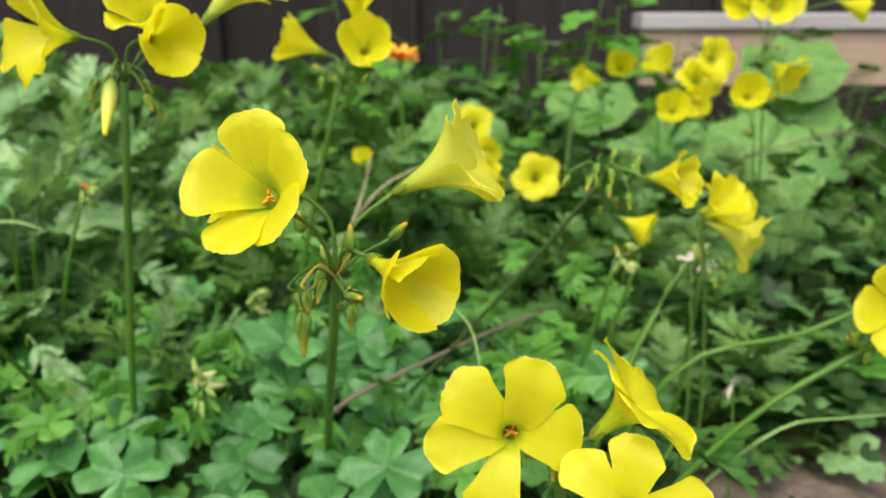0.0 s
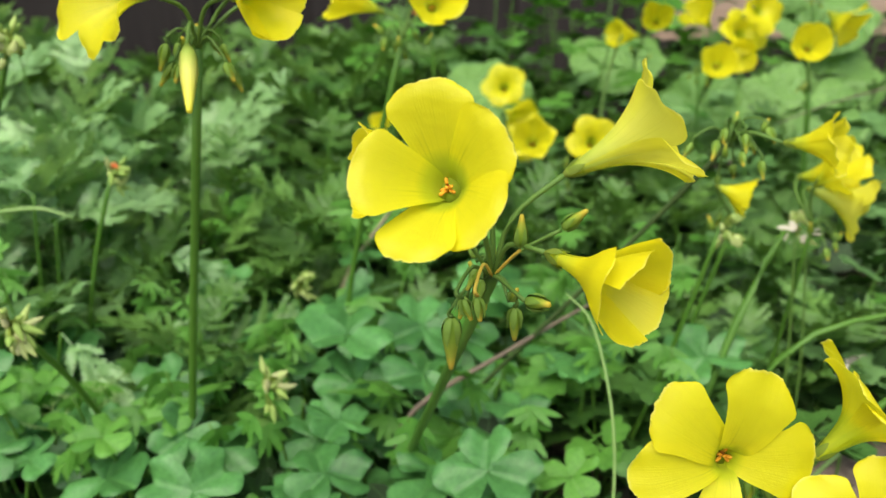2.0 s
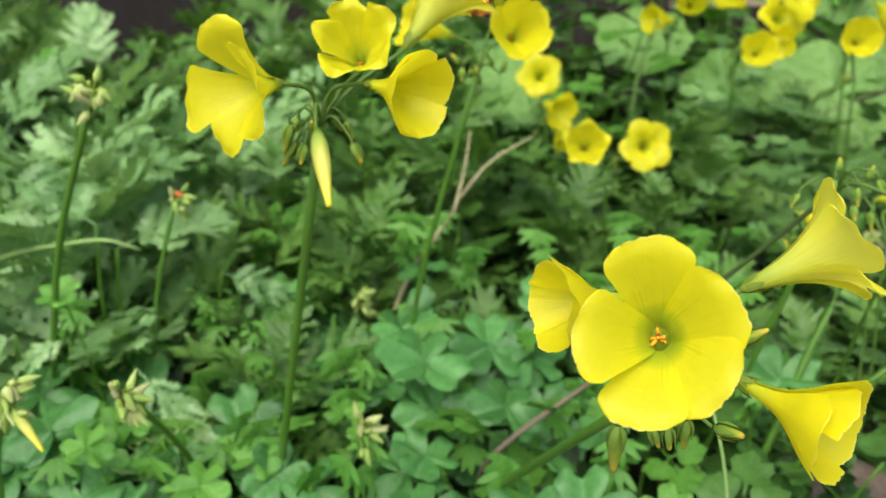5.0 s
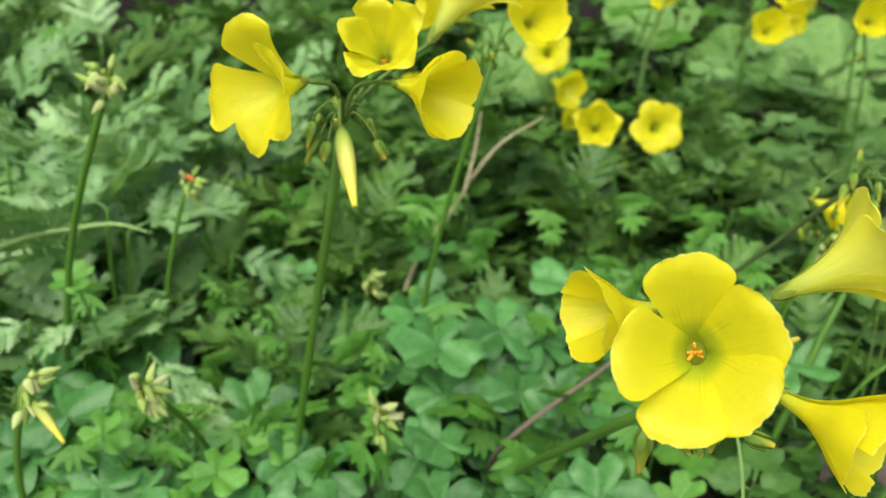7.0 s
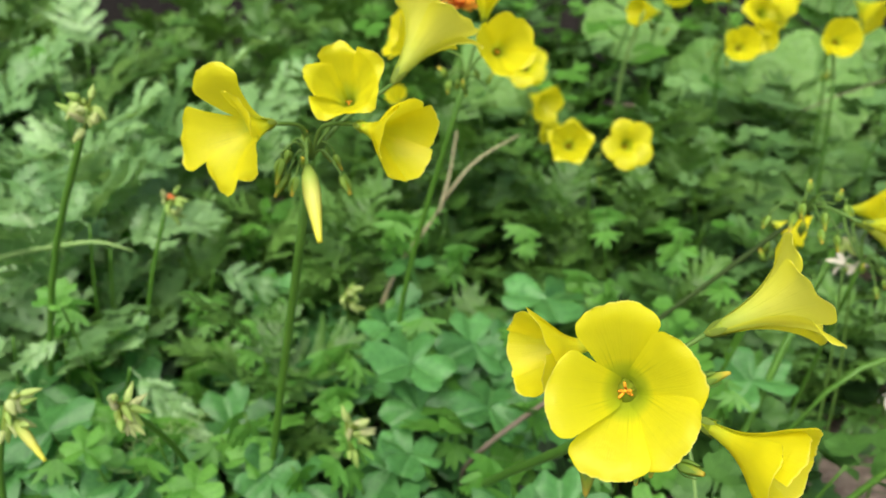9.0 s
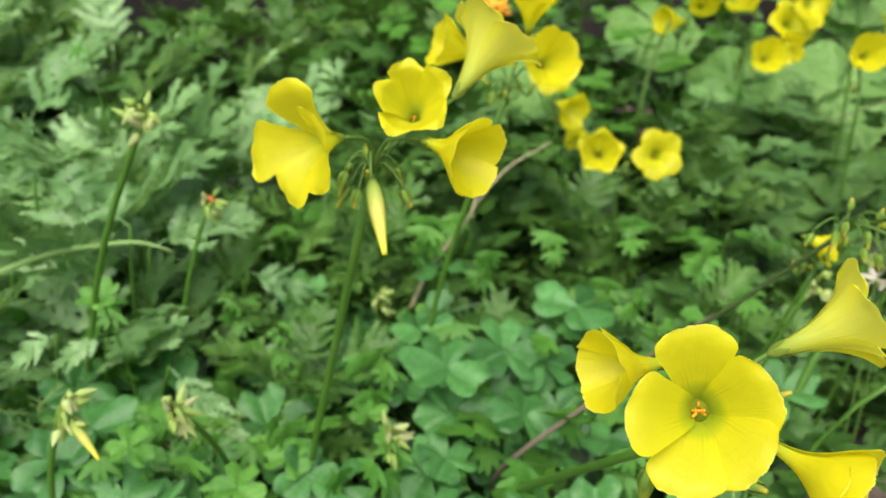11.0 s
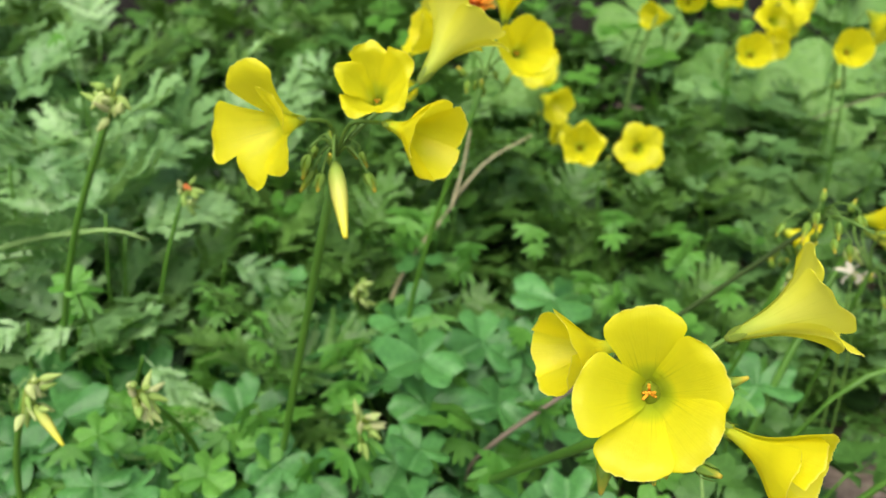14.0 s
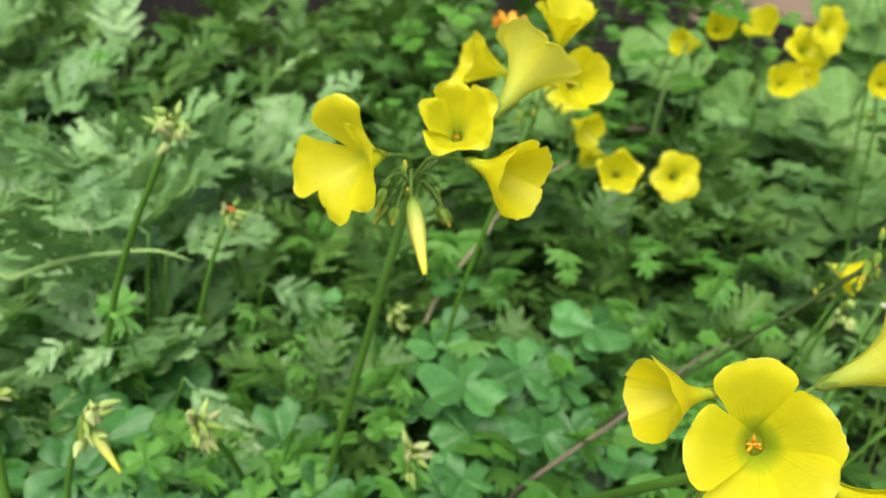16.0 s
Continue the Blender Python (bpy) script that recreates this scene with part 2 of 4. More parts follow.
def grid_faces(nu, nv, start=0):
    return [(start + i * nv + j, start + i * nv + j + 1, start + (i + 1) * nv + j + 1, start + (i + 1) * nv + j)
            for i in range(nu - 1) for j in range(nv - 1)]


def aim(axis, roll=0.0):
    """The turn that carries +z onto axis, after a turn of roll degrees about it."""
    q = Vector((0, 0, 1)).rotation_difference(Vector(axis).normalized())
    return q.to_matrix().to_4x4() @ Matrix.Rotation(radians(roll), 4, "Z")


def facing(axis, toward):
    """A turn with +z on axis and +x as near as can be to the way 'toward'."""
    z = Vector(axis).normalized()
    x = Vector(toward)
    x = (x - z * x.dot(z)).normalized()
    y = z.cross(x)
    return Matrix((x, y, z)).transposed().to_4x4()


# ---- flowers ----
# profiles of a petal's middle line: (along the axis, out from it) in millimetres
PROFILES = {
    "flat": [(0, 1.2), (6, 2.3), (11, 3.6), (14.5, 8), (16.5, 15), (16.5, 20), (15, 25)],
    "wide": [(0, 1.4), (5.5, 2.9), (10.5, 5.6), (15, 9.4), (18.8, 13.5), (21.3, 17.3), (22, 20.8)],
    "open": [(0, 1.4), (5.5, 2.9), (10.5, 5.6), (15, 9.4), (18.6, 13.5), (20.6, 17.3), (20.6, 20.8)],
    "ruffle": [(0, 1.3), (6, 2.6), (11, 4.6), (15, 7), (18.5, 8.9), (21, 10.6), (22, 13.5)],
    "flare": [(0, 1.3), (6, 2.6), (11.5, 4.3), (15.5, 7.6), (18.3, 12), (19.3, 17), (18.6, 22)],
    "bell": [(0, 1.3), (6, 2.7), (12, 5.0), (17, 8.0), (21.5, 11), (25, 13.2), (27, 15.5)],
    "trumpet": [(0, 1.3), (7, 2.6), (13, 4.2), (18, 6.6), (22.5, 9.8), (26, 14), (27, 17.5)],
    "cup": [(0, 1.2), (6, 1.9), (11, 3.1), (15.5, 5.6), (19.5, 8.6), (23.5, 11.0), (27, 12.9)],
    "closed": [(0, 1.3), (6, 2.6), (12, 4.6), (17, 7.0), (22, 9.0), (25.5, 10.2), (28, 11)],
}
# of each kind of petal: half its width in millimetres, how far the corners of the rim fall back, how blunt that fall is,
# how far it stays flat across instead of wrapping round, a crease along the middle, the flutter of the rim,
# the widest angle that it takes round the axis (radians) and how slowly it widens from its claw
SHAPES = {
    "flat": (9.4, 0.10, 3.4, 0.55, 0.3, 0.9, 0.60, 1.75),
    "wide": (10.8, 0.055, 4.5, 0.50, 0.5, 0.8, 0.69, 1.35),
    "open": (10.4, 0.10, 3.2, 0.55, 0.5, 1.0, 0.69, 1.40),
    "ruffle": (8.6, 0.13, 2.0, 0.6, 2.4, 1.9, 0.80, 1.30),
    "flare": (11.4, 0.09, 2.6, 0.45, 0.6, 1.3, 0.80, 1.30),
    "bell": (10.4, 0.11, 2.4, 0.60, 0.8, 1.3, 0.80, 1.30),
    "trumpet": (10.2, 0.11, 2.2, 0.45, 0.8, 1.3, 0.84, 1.30),
    "cup": (12.4, 0.10, 2.0, 0.45, 0.7, 1.0, 0.92, 1.20),
    "closed": (9.6, 0.12, 2.2, 0.50, 0.6, 0.8, 0.84, 1.30),
}


def petal_mesh(kind, seed):
    r = random.Random(seed)
    nu, nv = 22, 45
    line = spline(PROFILES[kind], nu * 3)
    width, notch, blunt, flat, crease, flutter, cap, claw = SHAPES[kind]
    longer, wide = 1 + r.uniform(-0.04, 0.04), width * r.uniform(0.95, 1.05)
    ph, amp, lean, skew = r.uniform(0, 6.3), r.uniform(0.5, 1.2) * flutter, r.uniform(-1.2, 1.2), r.uniform(0.4, 1.0) * 0.08
    verts, uvs = [], []
    rag = [r.uniform(-0.007, 0.007) for _ in range(nv)]
    for i in range(nu):
        u = 1 - (1 - i / (nu - 1)) ** 1.35
        for j in range(nv):
            v = 2 * j / (nv - 1) - 1
            # a blunt, lopsided and slightly frayed rim
            dip = notch * abs(v) ** blunt + skew * (0.5 - 0.5 * v) * abs(v) ** 1.5 + 0.010 * math.sin(5 * v + ph) + 0.004 * math.sin(17 * v + 2 * ph) + rag[j]
            ue = max(0.0, min(1.0, u * (1 - dip * u * u)))
            x = ue * (len(line) - 1)
            k = min(int(x), len(line) - 2)
            s, rad = line[k] + (line[k + 1] - line[k]) * (x - k)
            half = wide * min(1.0, 0.22 + 1.10 * ue ** claw)
            if u > 0.84:
                half *= (1 - 0.34 * ((u - 0.84) / 0.16) ** 3.5) ** 0.5
            half = min(half, rad * (0.98 + (cap - 0.98) * min(1.0, max(0.0, (ue - 0.35) / 0.4))))
            a = v * half / rad
            level = flat * u
            rr = rad * (1 + 0.05 * lean * u * v) + crease * u * u * (0.5 - abs(v))
            wave = amp * u ** 3 * math.sin(2.4 * v + ph) + 0.35 * flutter * u ** 6 * math.sin(7 * v + 3 * ph) + 1.3 * v * u
            verts.append((0.001 * longer * rr * ((1 - level) * math.cos(a) + level), 0.001 * ((1 - level) * rr * math.sin(a) + level * v * half),
                          0.001 * (s + wave)))
            uvs.append((u, (v + 1) / 2))
    # flowers that stay half shut are paler
    return mesh_of("petal", verts, grid_faces(nu, nv), PALE_PETAL if kind == "trumpet" else PETAL if kind in ("wide", "flat", "flare") else DEEP_PETAL, uvs)


PETALS = {kind: [petal_mesh(kind, 11 * i + len(kind)) for i in range(6)] for kind in PROFILES}


def sepals_mesh(name, material, rows, core=True):
    verts, faces, uvs = [], [], []
    for k in range(5):
        a = 2 * math.pi * k / 5 + 0.3
        ca, sa = math.cos(a), math.sin(a)
        for i, (s, rad, w) in enumerate(rows):
            for side in (-1, 0, 1):
                rad2 = rad + (0.18 if side == 0 else 0)
                verts.append((0.001 * (rad2 * ca - side * w * sa), 0.001 * (rad2 * sa + side * w * ca), 0.001 * s))
                uvs.append((i / 4, (side + 1) / 2))
        faces += grid_faces(5, 3, 15 * k)
    if core:
        v, f, uv = tube([(0, 0, -0.0012), (0, 0, 0), (0, 0, 0.0012)], [0.0006, 0.0013, 0.0014], 8, 4)
        n = len(verts)
        verts += v
        uvs += uv
        faces += [tuple(n + i for i in q) for q in f]
    return mesh_of(name, verts, faces, material, uvs)


def stamens_mesh():
    verts, faces, uvs = [], [], []
    for k in range(6):
        a = 2 * math.pi * k / 5
        out = 0.0 if k == 5 else (2.3, 1.8, 2.5, 2.1, 1.6)[k]
        a += (0.0, 0.35, -0.2, 0.3, -0.3, 0.0)[k]
        tip = (0.001 * out * math.cos(a), 0.001 * out * math.sin(a), (0.0084, 0.0068, 0.0080, 0.0072, 0.0086, 0.0083)[k])
        mid = (0.35 * tip[0], 0.35 * tip[1], 0.0070)
        v, f, uv = tube([(0, 0, 0.003), mid, (0.72 * tip[0], 0.72 * tip[1], tip[2] - 0.0005), tip], [0.0003, 0.0004, 0.0005, 0.00035], 6, 8)
        n = len(verts)
        verts += v
        uvs += uv
        faces += [tuple(n + i for i in q) for q in f]
    v, f, uv = tube([(0, 0, 0), (0, 0, 0.004), (0, 0, 0.0056)], [0.0014, 0.0024, 0.0031], 12, 6)
    n = len(verts)
    verts += v
    uvs += uv
    faces += [tuple(n + i for i in q) for q in f]
    me = mesh_of("pistil", verts, faces, (STAMEN, FILAMENT), uvs)
    for poly in list(me.polygons)[-len(f):]:
        poly.material_index = 1
    return me


CALYX = sepals_mesh("calyx", SEPAL, [(-0.6, 0.7, 0.5), (0.8, 1.5, 0.95), (2.4, 1.95, 1.0), (3.8, 2.3, 0.6), (4.8, 2.5, 0.08)])
BUD_SEPALS = sepals_mesh("calyx", BUD_SEPAL, [(-0.2, 0.5, 0.4), (0.9, 1.6, 0.8), (2.6, 2.0, 0.85), (4.4, 1.85, 0.55), (5.8, 1.65, 0.08)], False)
STAMENS = stamens_mesh()


def flower(parent, base, axis, kind, roll=0.0, size=1.0, toward=None, angles=(0, 72, 144, 216, 288), tilts=None, scales=None):
    """An open flower on a thing: calyx, with five petals and the stamens under it. toward: the way of the first petal.
    scales: the length and width of each petal."""
    turn = facing(axis, toward) if toward else aim(axis, roll)
    m = Matrix.Translation(Vector(base) - BASES[parent.name]) @ turn @ Matrix.Scale(size, 4)
    ob = hang("flower", CALYX, parent, m)
    for k in range(5):
        me = PETALS[kind][rng.randrange(6)]
        loose = 2 if kind in ("cup", "trumpet") else 5
        tip = tilts[k] if tilts else rng.uniform(-loose, loose)
        off = rng.uniform(-4, 4)
        long, broad = scales[k] if scales else (1.0, 1.0)
        hang("petal", me, ob, Matrix.Rotation(radians(angles[k] + (0 if scales else off)), 4, "Z")
             @ Matrix.Rotation(radians(tip), 4, "Y") @ Matrix.Diagonal((long, broad, long, 1)))
    hang("pistil", STAMENS, ob, Matrix.Scale({"wide": 1.0, "flat": 1.0, "ruffle": 0.5, "open": 0.55}.get(kind, 0.68), 4))
    return ob


def bud_mesh(name, material, length, width, point=0.25):
    line = [(0, 0, 0), (0, 0, 0.15 * length), (0, 0, 0.4 * length), (0, 0, 0.7 * length), (0, 0, length)]
    v, f, uv = tube(line, [0.45 * width, 0.95 * width, width, 0.66 * width, point * width], 8, 12)
    # five shallow ribs
    v = [Vector((p.x * (1 + 0.08 * math.cos(5 * math.atan2(p.y, p.x))), p.y * (1 + 0.08 * math.cos(5 * math.atan2(p.y, p.x))), p.z)) for p in v]
    return mesh_of(name, v, f, material, uv)


BUDS = [bud_mesh("bud", BUD, 0.0118, 0.0017, 0.25), bud_mesh("bud", BUD, 0.0092, 0.0016, 0.3), bud_mesh("bud", BUD, 0.0070, 0.0015, 0.4)]
LONG_BUD = bud_mesh("bud", BIG_BUD, 0.026, 0.0027, 0.3)
PALE_BUDS = [bud_mesh("bud", PALE_BUD, 0.0074, 0.0016, 0.15), bud_mesh("bud", PALE_BUD, 0.0058, 0.0018, 0.2), bud_mesh("bud", PALE_BUD, 0.0084, 0.0015, 0.12)]


def bud(parent, base, axis, me, size=1.0, label=""):
    m = Matrix.Translation(Vector(base) - BASES[parent.name]) @ aim(axis, rng.uniform(0, 360)) @ Matrix.Scale(size, 4)
    ob = hang("bud", me, parent, m, label)
    if me in BUDS:
        hang("calyx", BUD_SEPALS, ob)
    return ob


def pedicel(parent, hub, base, axis, rad=0.0007, sag=0.004, material=None):
    """The thin stalk from an umbel's hub to a flower or bud; it arches over to what hangs."""
    hub, base, axis = Vector(hub), Vector(base), Vector(axis).normalized()
    mid = hub.lerp(base, 0.5) - axis * 0.15 * (base - hub).length + Vector((0, 0, sag))
    points = [hub, mid, base - axis * 0.001]
    if axis.z < -0.6:
        points = [hub, mid, base - axis * 0.003 + (base - mid) * 0.12, base - axis * 0.0005]
    stalk("pedicel", parent, points, [rad, rad, rad, rad * 1.3][:len(points)], material or STEM_DARK, 6)


def umbel_buds(parent, hub, n, seed, droop=0.6, length=0.012):
    r = random.Random(seed)
    for _ in range(n):
        a = r.uniform(0, 6.28)
        out = Vector((math.cos(a), math.sin(a), 0)) * r.uniform(0.4, 1.0) * length
        tip = Vector(hub) + out + Vector((0, 0, length * r.uniform(-1.1, 0.5) * droop))
        ax = (out.normalized() * r.uniform(0.2, 0.7) + Vector((0, 0, -1.0 if r.random() < 0.75 else 0.8)))
        pedicel(parent, hub, tip, ax, 0.00042, 0.004)
        bud(parent, tip, ax, BUDS[r.randrange(1, 3)], r.uniform(0.62, 0.9))


def flower_stalk(hub, low, foot, label, rad=0.0019, group="flower stalks", material=None):
    """A green stalk from the ground to the hub of an umbel."""
    ob = thing("oxalis_flower_stalk", foot, label, "flower", group)
    pts = [foot] + ([low] if low else []) + [hub]
    if not low:
        pts = [foot, Vector(foot).lerp(Vector(hub), 0.5) + Vector((0.004, 0.006, 0)), hub]
    stalk("stem", ob, pts, [rad * 1.1, rad, rad * 0.95], material or STEM, 9)
    return ob

# ---- ground, fence and board ----


def ground_height(x, y):
    near = max(0.0, 1 - max(abs(x), abs(y - 0.5)) / 3)
    return near * 0.012 * noise.noise((x * 9, y * 9, 0.3)) + near * 0.005 * noise.noise((x * 31, y * 31, 4.0))


def build_ground():
    fine_x = [-0.9 + 0.03 * i for i in range(61)]
    fine_y = [0.0 + 0.03 * i for i in range(45)]
    xs = [-80, -25, -8, -3, -1.6] + fine_x + [1.6, 3, 8, 25, 80]
    ys = [-80, -25, -8, -3, -1, -0.3] + fine_y + [1.8, 3, 8, 25, 80]
    verts = [(x, y, ground_height(x, y)) for x in xs for y in ys]
    ob = new("ground", mesh_of("ground", verts, grid_faces(len(xs), len(ys)), SOIL))
    tagged(ob, "dark brown crumbly garden soil, bare in places", "ground", kind="structure")


def box(verts, faces, x0, x1, y0, y1, z0, z1, bev=0.002):
    """A board with its upright edges and top taken off a little."""
    n = len(verts)
    ring = [(x0 + bev, y0), (x1 - bev, y0), (x1, y0 + bev), (x1, y1 - bev), (x1 - bev, y1), (x0 + bev, y1), (x0, y1 - bev), (x0, y0 + bev)]
    for z in (z0, z1 - bev):
        verts += [(x, y, z) for x, y in ring]
    cx, cy = (x0 + x1) / 2, (y0 + y1) / 2
    verts += [(x + (bev if x < cx else -bev), y + (bev if y < cy else -bev), z1) for x, y in ring]
    for lay in (0, 8):
        faces += [(n + lay + k, n + lay + (k + 1) % 8, n + lay + 8 + (k + 1) % 8, n + lay + 8 + k) for k in range(8)]
    faces += [tuple(n + 16 + k for k in range(8)), tuple(n + 7 - k for k in range(8))]


def build_fence():
    ob = thing("fence", (0, 1.34, 0), "dark weathered wooden board fence behind the plants", "fence", kind="structure")
    r = random.Random(3)
    meshes = []
    for _ in range(4):
        v, f = [], []
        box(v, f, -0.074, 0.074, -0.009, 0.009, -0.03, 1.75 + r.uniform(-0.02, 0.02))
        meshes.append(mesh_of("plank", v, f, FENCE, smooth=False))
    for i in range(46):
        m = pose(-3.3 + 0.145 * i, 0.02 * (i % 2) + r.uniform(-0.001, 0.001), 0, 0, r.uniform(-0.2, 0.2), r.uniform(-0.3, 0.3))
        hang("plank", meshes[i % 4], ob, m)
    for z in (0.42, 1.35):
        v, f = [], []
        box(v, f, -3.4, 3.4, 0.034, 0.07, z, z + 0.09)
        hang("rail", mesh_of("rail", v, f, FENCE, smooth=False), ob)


def build_board():
    ob = thing("wooden_board", (0.24, 1.10, 0), "pale pinkish wooden board with a grey top on short stakes", "board")
    v, f = [], []
    box(v, f, 0.0, 1.5, -0.012, 0.012, 0.195, 0.262)
    hang("board", mesh_of("board", v, f, BOARD, smooth=False), ob)
    v, f = [], []
    box(v, f, -0.004, 1.504, -0.02, 0.035, 0.2625, 0.28)
    hang("cap", mesh_of("cap", v, f, BOARD_TOP, smooth=False), ob, None, "grey weathered cap strip")
    v, f = [], []
    box(v, f, -0.02, 0.02, 0.013, 0.05, -0.03, 0.262)
    stake = mesh_of("stake", v, f, FENCE, smooth=False)
    for x in (0.05, 0.75, 1.45):
        hang("stake", stake, ob, pose(x, 0, 0))


build_ground()
build_fence()
build_board()

# ---- leaves ----


def lobe(out, p, d, length, width, z=0.0, lift=0.0, tip=0.8):
    """A rounded finger of a leaf from p along d, added to out = (verts, faces, uvs)."""
    verts, faces, uvs = out
    n = len(verts)
    d = np.array(d) / math.hypot(*d)
    s = np.array((-d[1], d[0]))
    for t, w in ((0, 0.55), (0.45, 1.0), (0.8, tip)):
        for side in (-1, 1):
            q = np.array(p) + d * length * t + s * side * width * 0.5 * w
            verts.append((q[0], q[1], z + lift * t * length))
            uvs.append((t, 0.5 + 0.5 * side))
    q = np.array(p) + d * length
    verts.append((q[0], q[1], z + lift * length))
    uvs.append((1.0, 0.5))
    faces += [(n, n + 1, n + 3, n + 2), (n + 2, n + 3, n + 5, n + 4), (n + 4, n + 5, n + 6)]


def bend(verts, curl, fold, rough=0.0):
    """Arches a flat leaf along x (curl, radians over its length of 1) and folds it up on both sides of the rib."""
    out = []
    for x, y, z in verts:
        a = curl * x
        cx = math.sin(a) / curl if abs(curl) > 1e-3 else x
        cz = -(1 - math.cos(a)) / curl if abs(curl) > 1e-3 else 0
        w = rough * noise.noise((x * 5, y * 5, curl * 7))
        h = z + fold * abs(y) + w
        out.append((cx + h * math.sin(a), y, cz + h * math.cos(a)))
    return out


def pinna(out, p, d, length, width, lobes, web, r, z=0.0, lift=0.0):
    """A blade from p along d, cut on both sides into forward-pointing, two-toothed lobes that stay joined along the middle."""
    verts, faces, uvs = out
    d = np.array(d) / math.hypot(*d)
    side = np.array((-d[1], d[0]))

    def put(t, off, up=0.0):
        q = np.array(p) + d * length * t + side * off
        verts.append((q[0], q[1], z + lift * t * length + up))
        uvs.append((min(t, 1.0), 0.5 + off / width))
        return len(verts) - 1

    def reach(t):
        return 0.5 * width * (0.5 + 0.5 * math.sin(math.pi * min(1.0, 0.18 + 0.7 * t))) * (1 - 0.45 * max(0.0, t - 0.55))

    mid = [put(k / lobes, 0.0) for k in range(lobes + 1)]
    seg = 1.0 / lobes
    for sgn in (-1, 1):
        sinus = [put(k * seg, sgn * (0.12 if k == 0 else 1.0) * web * reach(k * seg)) for k in range(lobes + 1)]
        for k in range(lobes):
            t = (k + 0.95) * seg
            w = reach(t) * r.uniform(0.82, 1.12)
            up = r.uniform(-0.012, 0.022)
            a, n, b = put(t - 0.36 * seg, sgn * 0.93 * w, up), put(t + 0.02 * seg, sgn * 0.80 * w, up), put(t + 0.36 * seg, sgn * w, up)
            quads = [(mid[k], sinus[k], sinus[k + 1], mid[k + 1]), (sinus[k], a, n, sinus[k + 1]), (n, b, sinus[k + 1])]
            faces += [q if sgn < 0 else q[::-1] for q in quads]
    tip = put(1.0 + 0.5 * seg, 0.0)
    faces.append((mid[lobes], tip, sinus[lobes]))
    faces.append((mid[lobes], sinus[lobes] - 4 * lobes - 1, tip))


def feather_mesh(seed, material=None, pairs=5, slim=1.0, web=0.22):
    """A deeply cut, feathery leaf, one unit long, along +x with its stalk at the origin."""
    r = random.Random(seed)
    out = ([], [], [])
    for i in range(pairs):
        f = i / (pairs - 1)
        for sgn in (-1, 1):
            a = radians(r.uniform(50, 64) - 22 * f)
            pinna(out, (0.18 + 0.50 * f + 0.015 * sgn, 0.0), (math.cos(a), sgn * math.sin(a)), (0.41 - 0.24 * abs(f - 0.35) ** 1.3) * r.uniform(0.86, 1.12), 0.140 * slim, 5, web, r,
                  r.uniform(-0.012, 0.012), r.uniform(-0.25, 0.25))
    pinna(out, (0.66, 0), (1, r.uniform(-0.1, 0.1)), 0.31, 0.20 * slim, 5, web, r, 0.004, r.uniform(-0.2, 0.2))
    for i in range(5):
        lobe(out, (i * 0.15, 0), (1, 0), 0.18, 0.05 * slim if i else 0.024, 0.003)
    verts = bend(out[0], r.uniform(0.35, 0.95), r.uniform(0.0, 0.25), 0.07)
    return mesh_of("leaf", verts, out[1], material or FEATHER, out[2])


def weed_mesh(seed, material):
    """A leaf of three parts, each cut into rounded fingers, one unit long, along +x."""
    r = random.Random(seed)
    out = ([], [], [])
    lobe(out, (0, 0), (1, 0), 0.55, 0.02)
    for at, a0, size in ((0.52, 0, 0.46), (0.42, 62, 0.40), (0.42, -62, 0.40)):
        p = (at, 0)
        d0 = (math.cos(radians(a0)), math.sin(radians(a0)))
        z = r.uniform(-0.03, 0.03)
        lobe(out, p, d0, size * 0.5, 0.035, z)
        q = (p[0] + d0[0] * size * 0.3, p[1] + d0[1] * size * 0.3)
        for turn, ln, w in ((0, 0.75, 0.19), (34, 0.66, 0.16), (-34, 0.66, 0.16), (68, 0.45, 0.13), (-68, 0.45, 0.13)):
            b = radians(a0 + turn + r.uniform(-7, 7))
            lobe(out, q, (math.cos(b), math.sin(b)), size * ln, w, z + r.uniform(-0.01, 0.015), 0.12)
    verts = bend(out[0], r.uniform(0.3, 1.0), r.uniform(-0.1, 0.2), 0.05)
    return mesh_of("leaf", verts, out[1], material, out[2])


def leaflet_mesh(seed, material=None):
    """A deeply notched, heart-shaped clover leaflet, one unit long, with its point at the origin, along +x."""
    r = random.Random(seed)
    nu, nv, verts, uvs = 8, 11, [], []
    fold, droop, notch, lop = r.uniform(0.25, 1.0), r.uniform(0.0, 0.9), r.uniform(0.22, 0.36), r.uniform(-0.08, 0.08)
    for i in range(nu):
        t = i / (nu - 1)
        for j in range(nv):
            v = 2 * j / (nv - 1) - 1
            w = 0.56 * math.sin(math.pi * min(0.60, 0.05 + 0.60 * t ** 0.95)) * (1 + lop * v)
            x = t - 0.26 * t ** 3 * abs(v) ** 3 - notch * t ** 5 * (1 - abs(v)) ** 1.7
            y = v * w * (1 - 0.12 * t ** 3 * abs(v))
            z = fold * abs(y) * (1 - 0.35 * abs(v)) - 0.25 * droop * x * x + 0.03 * math.sin(5 * x + 4 * v + seed) - 0.05 * t * t * math.cos(6 * v)
            verts.append((x, y, z))
            uvs.append((t, (v + 1) / 2))
    return mesh_of("leaflet", verts, grid_faces(nu, nv), material or CLOVER, uvs)


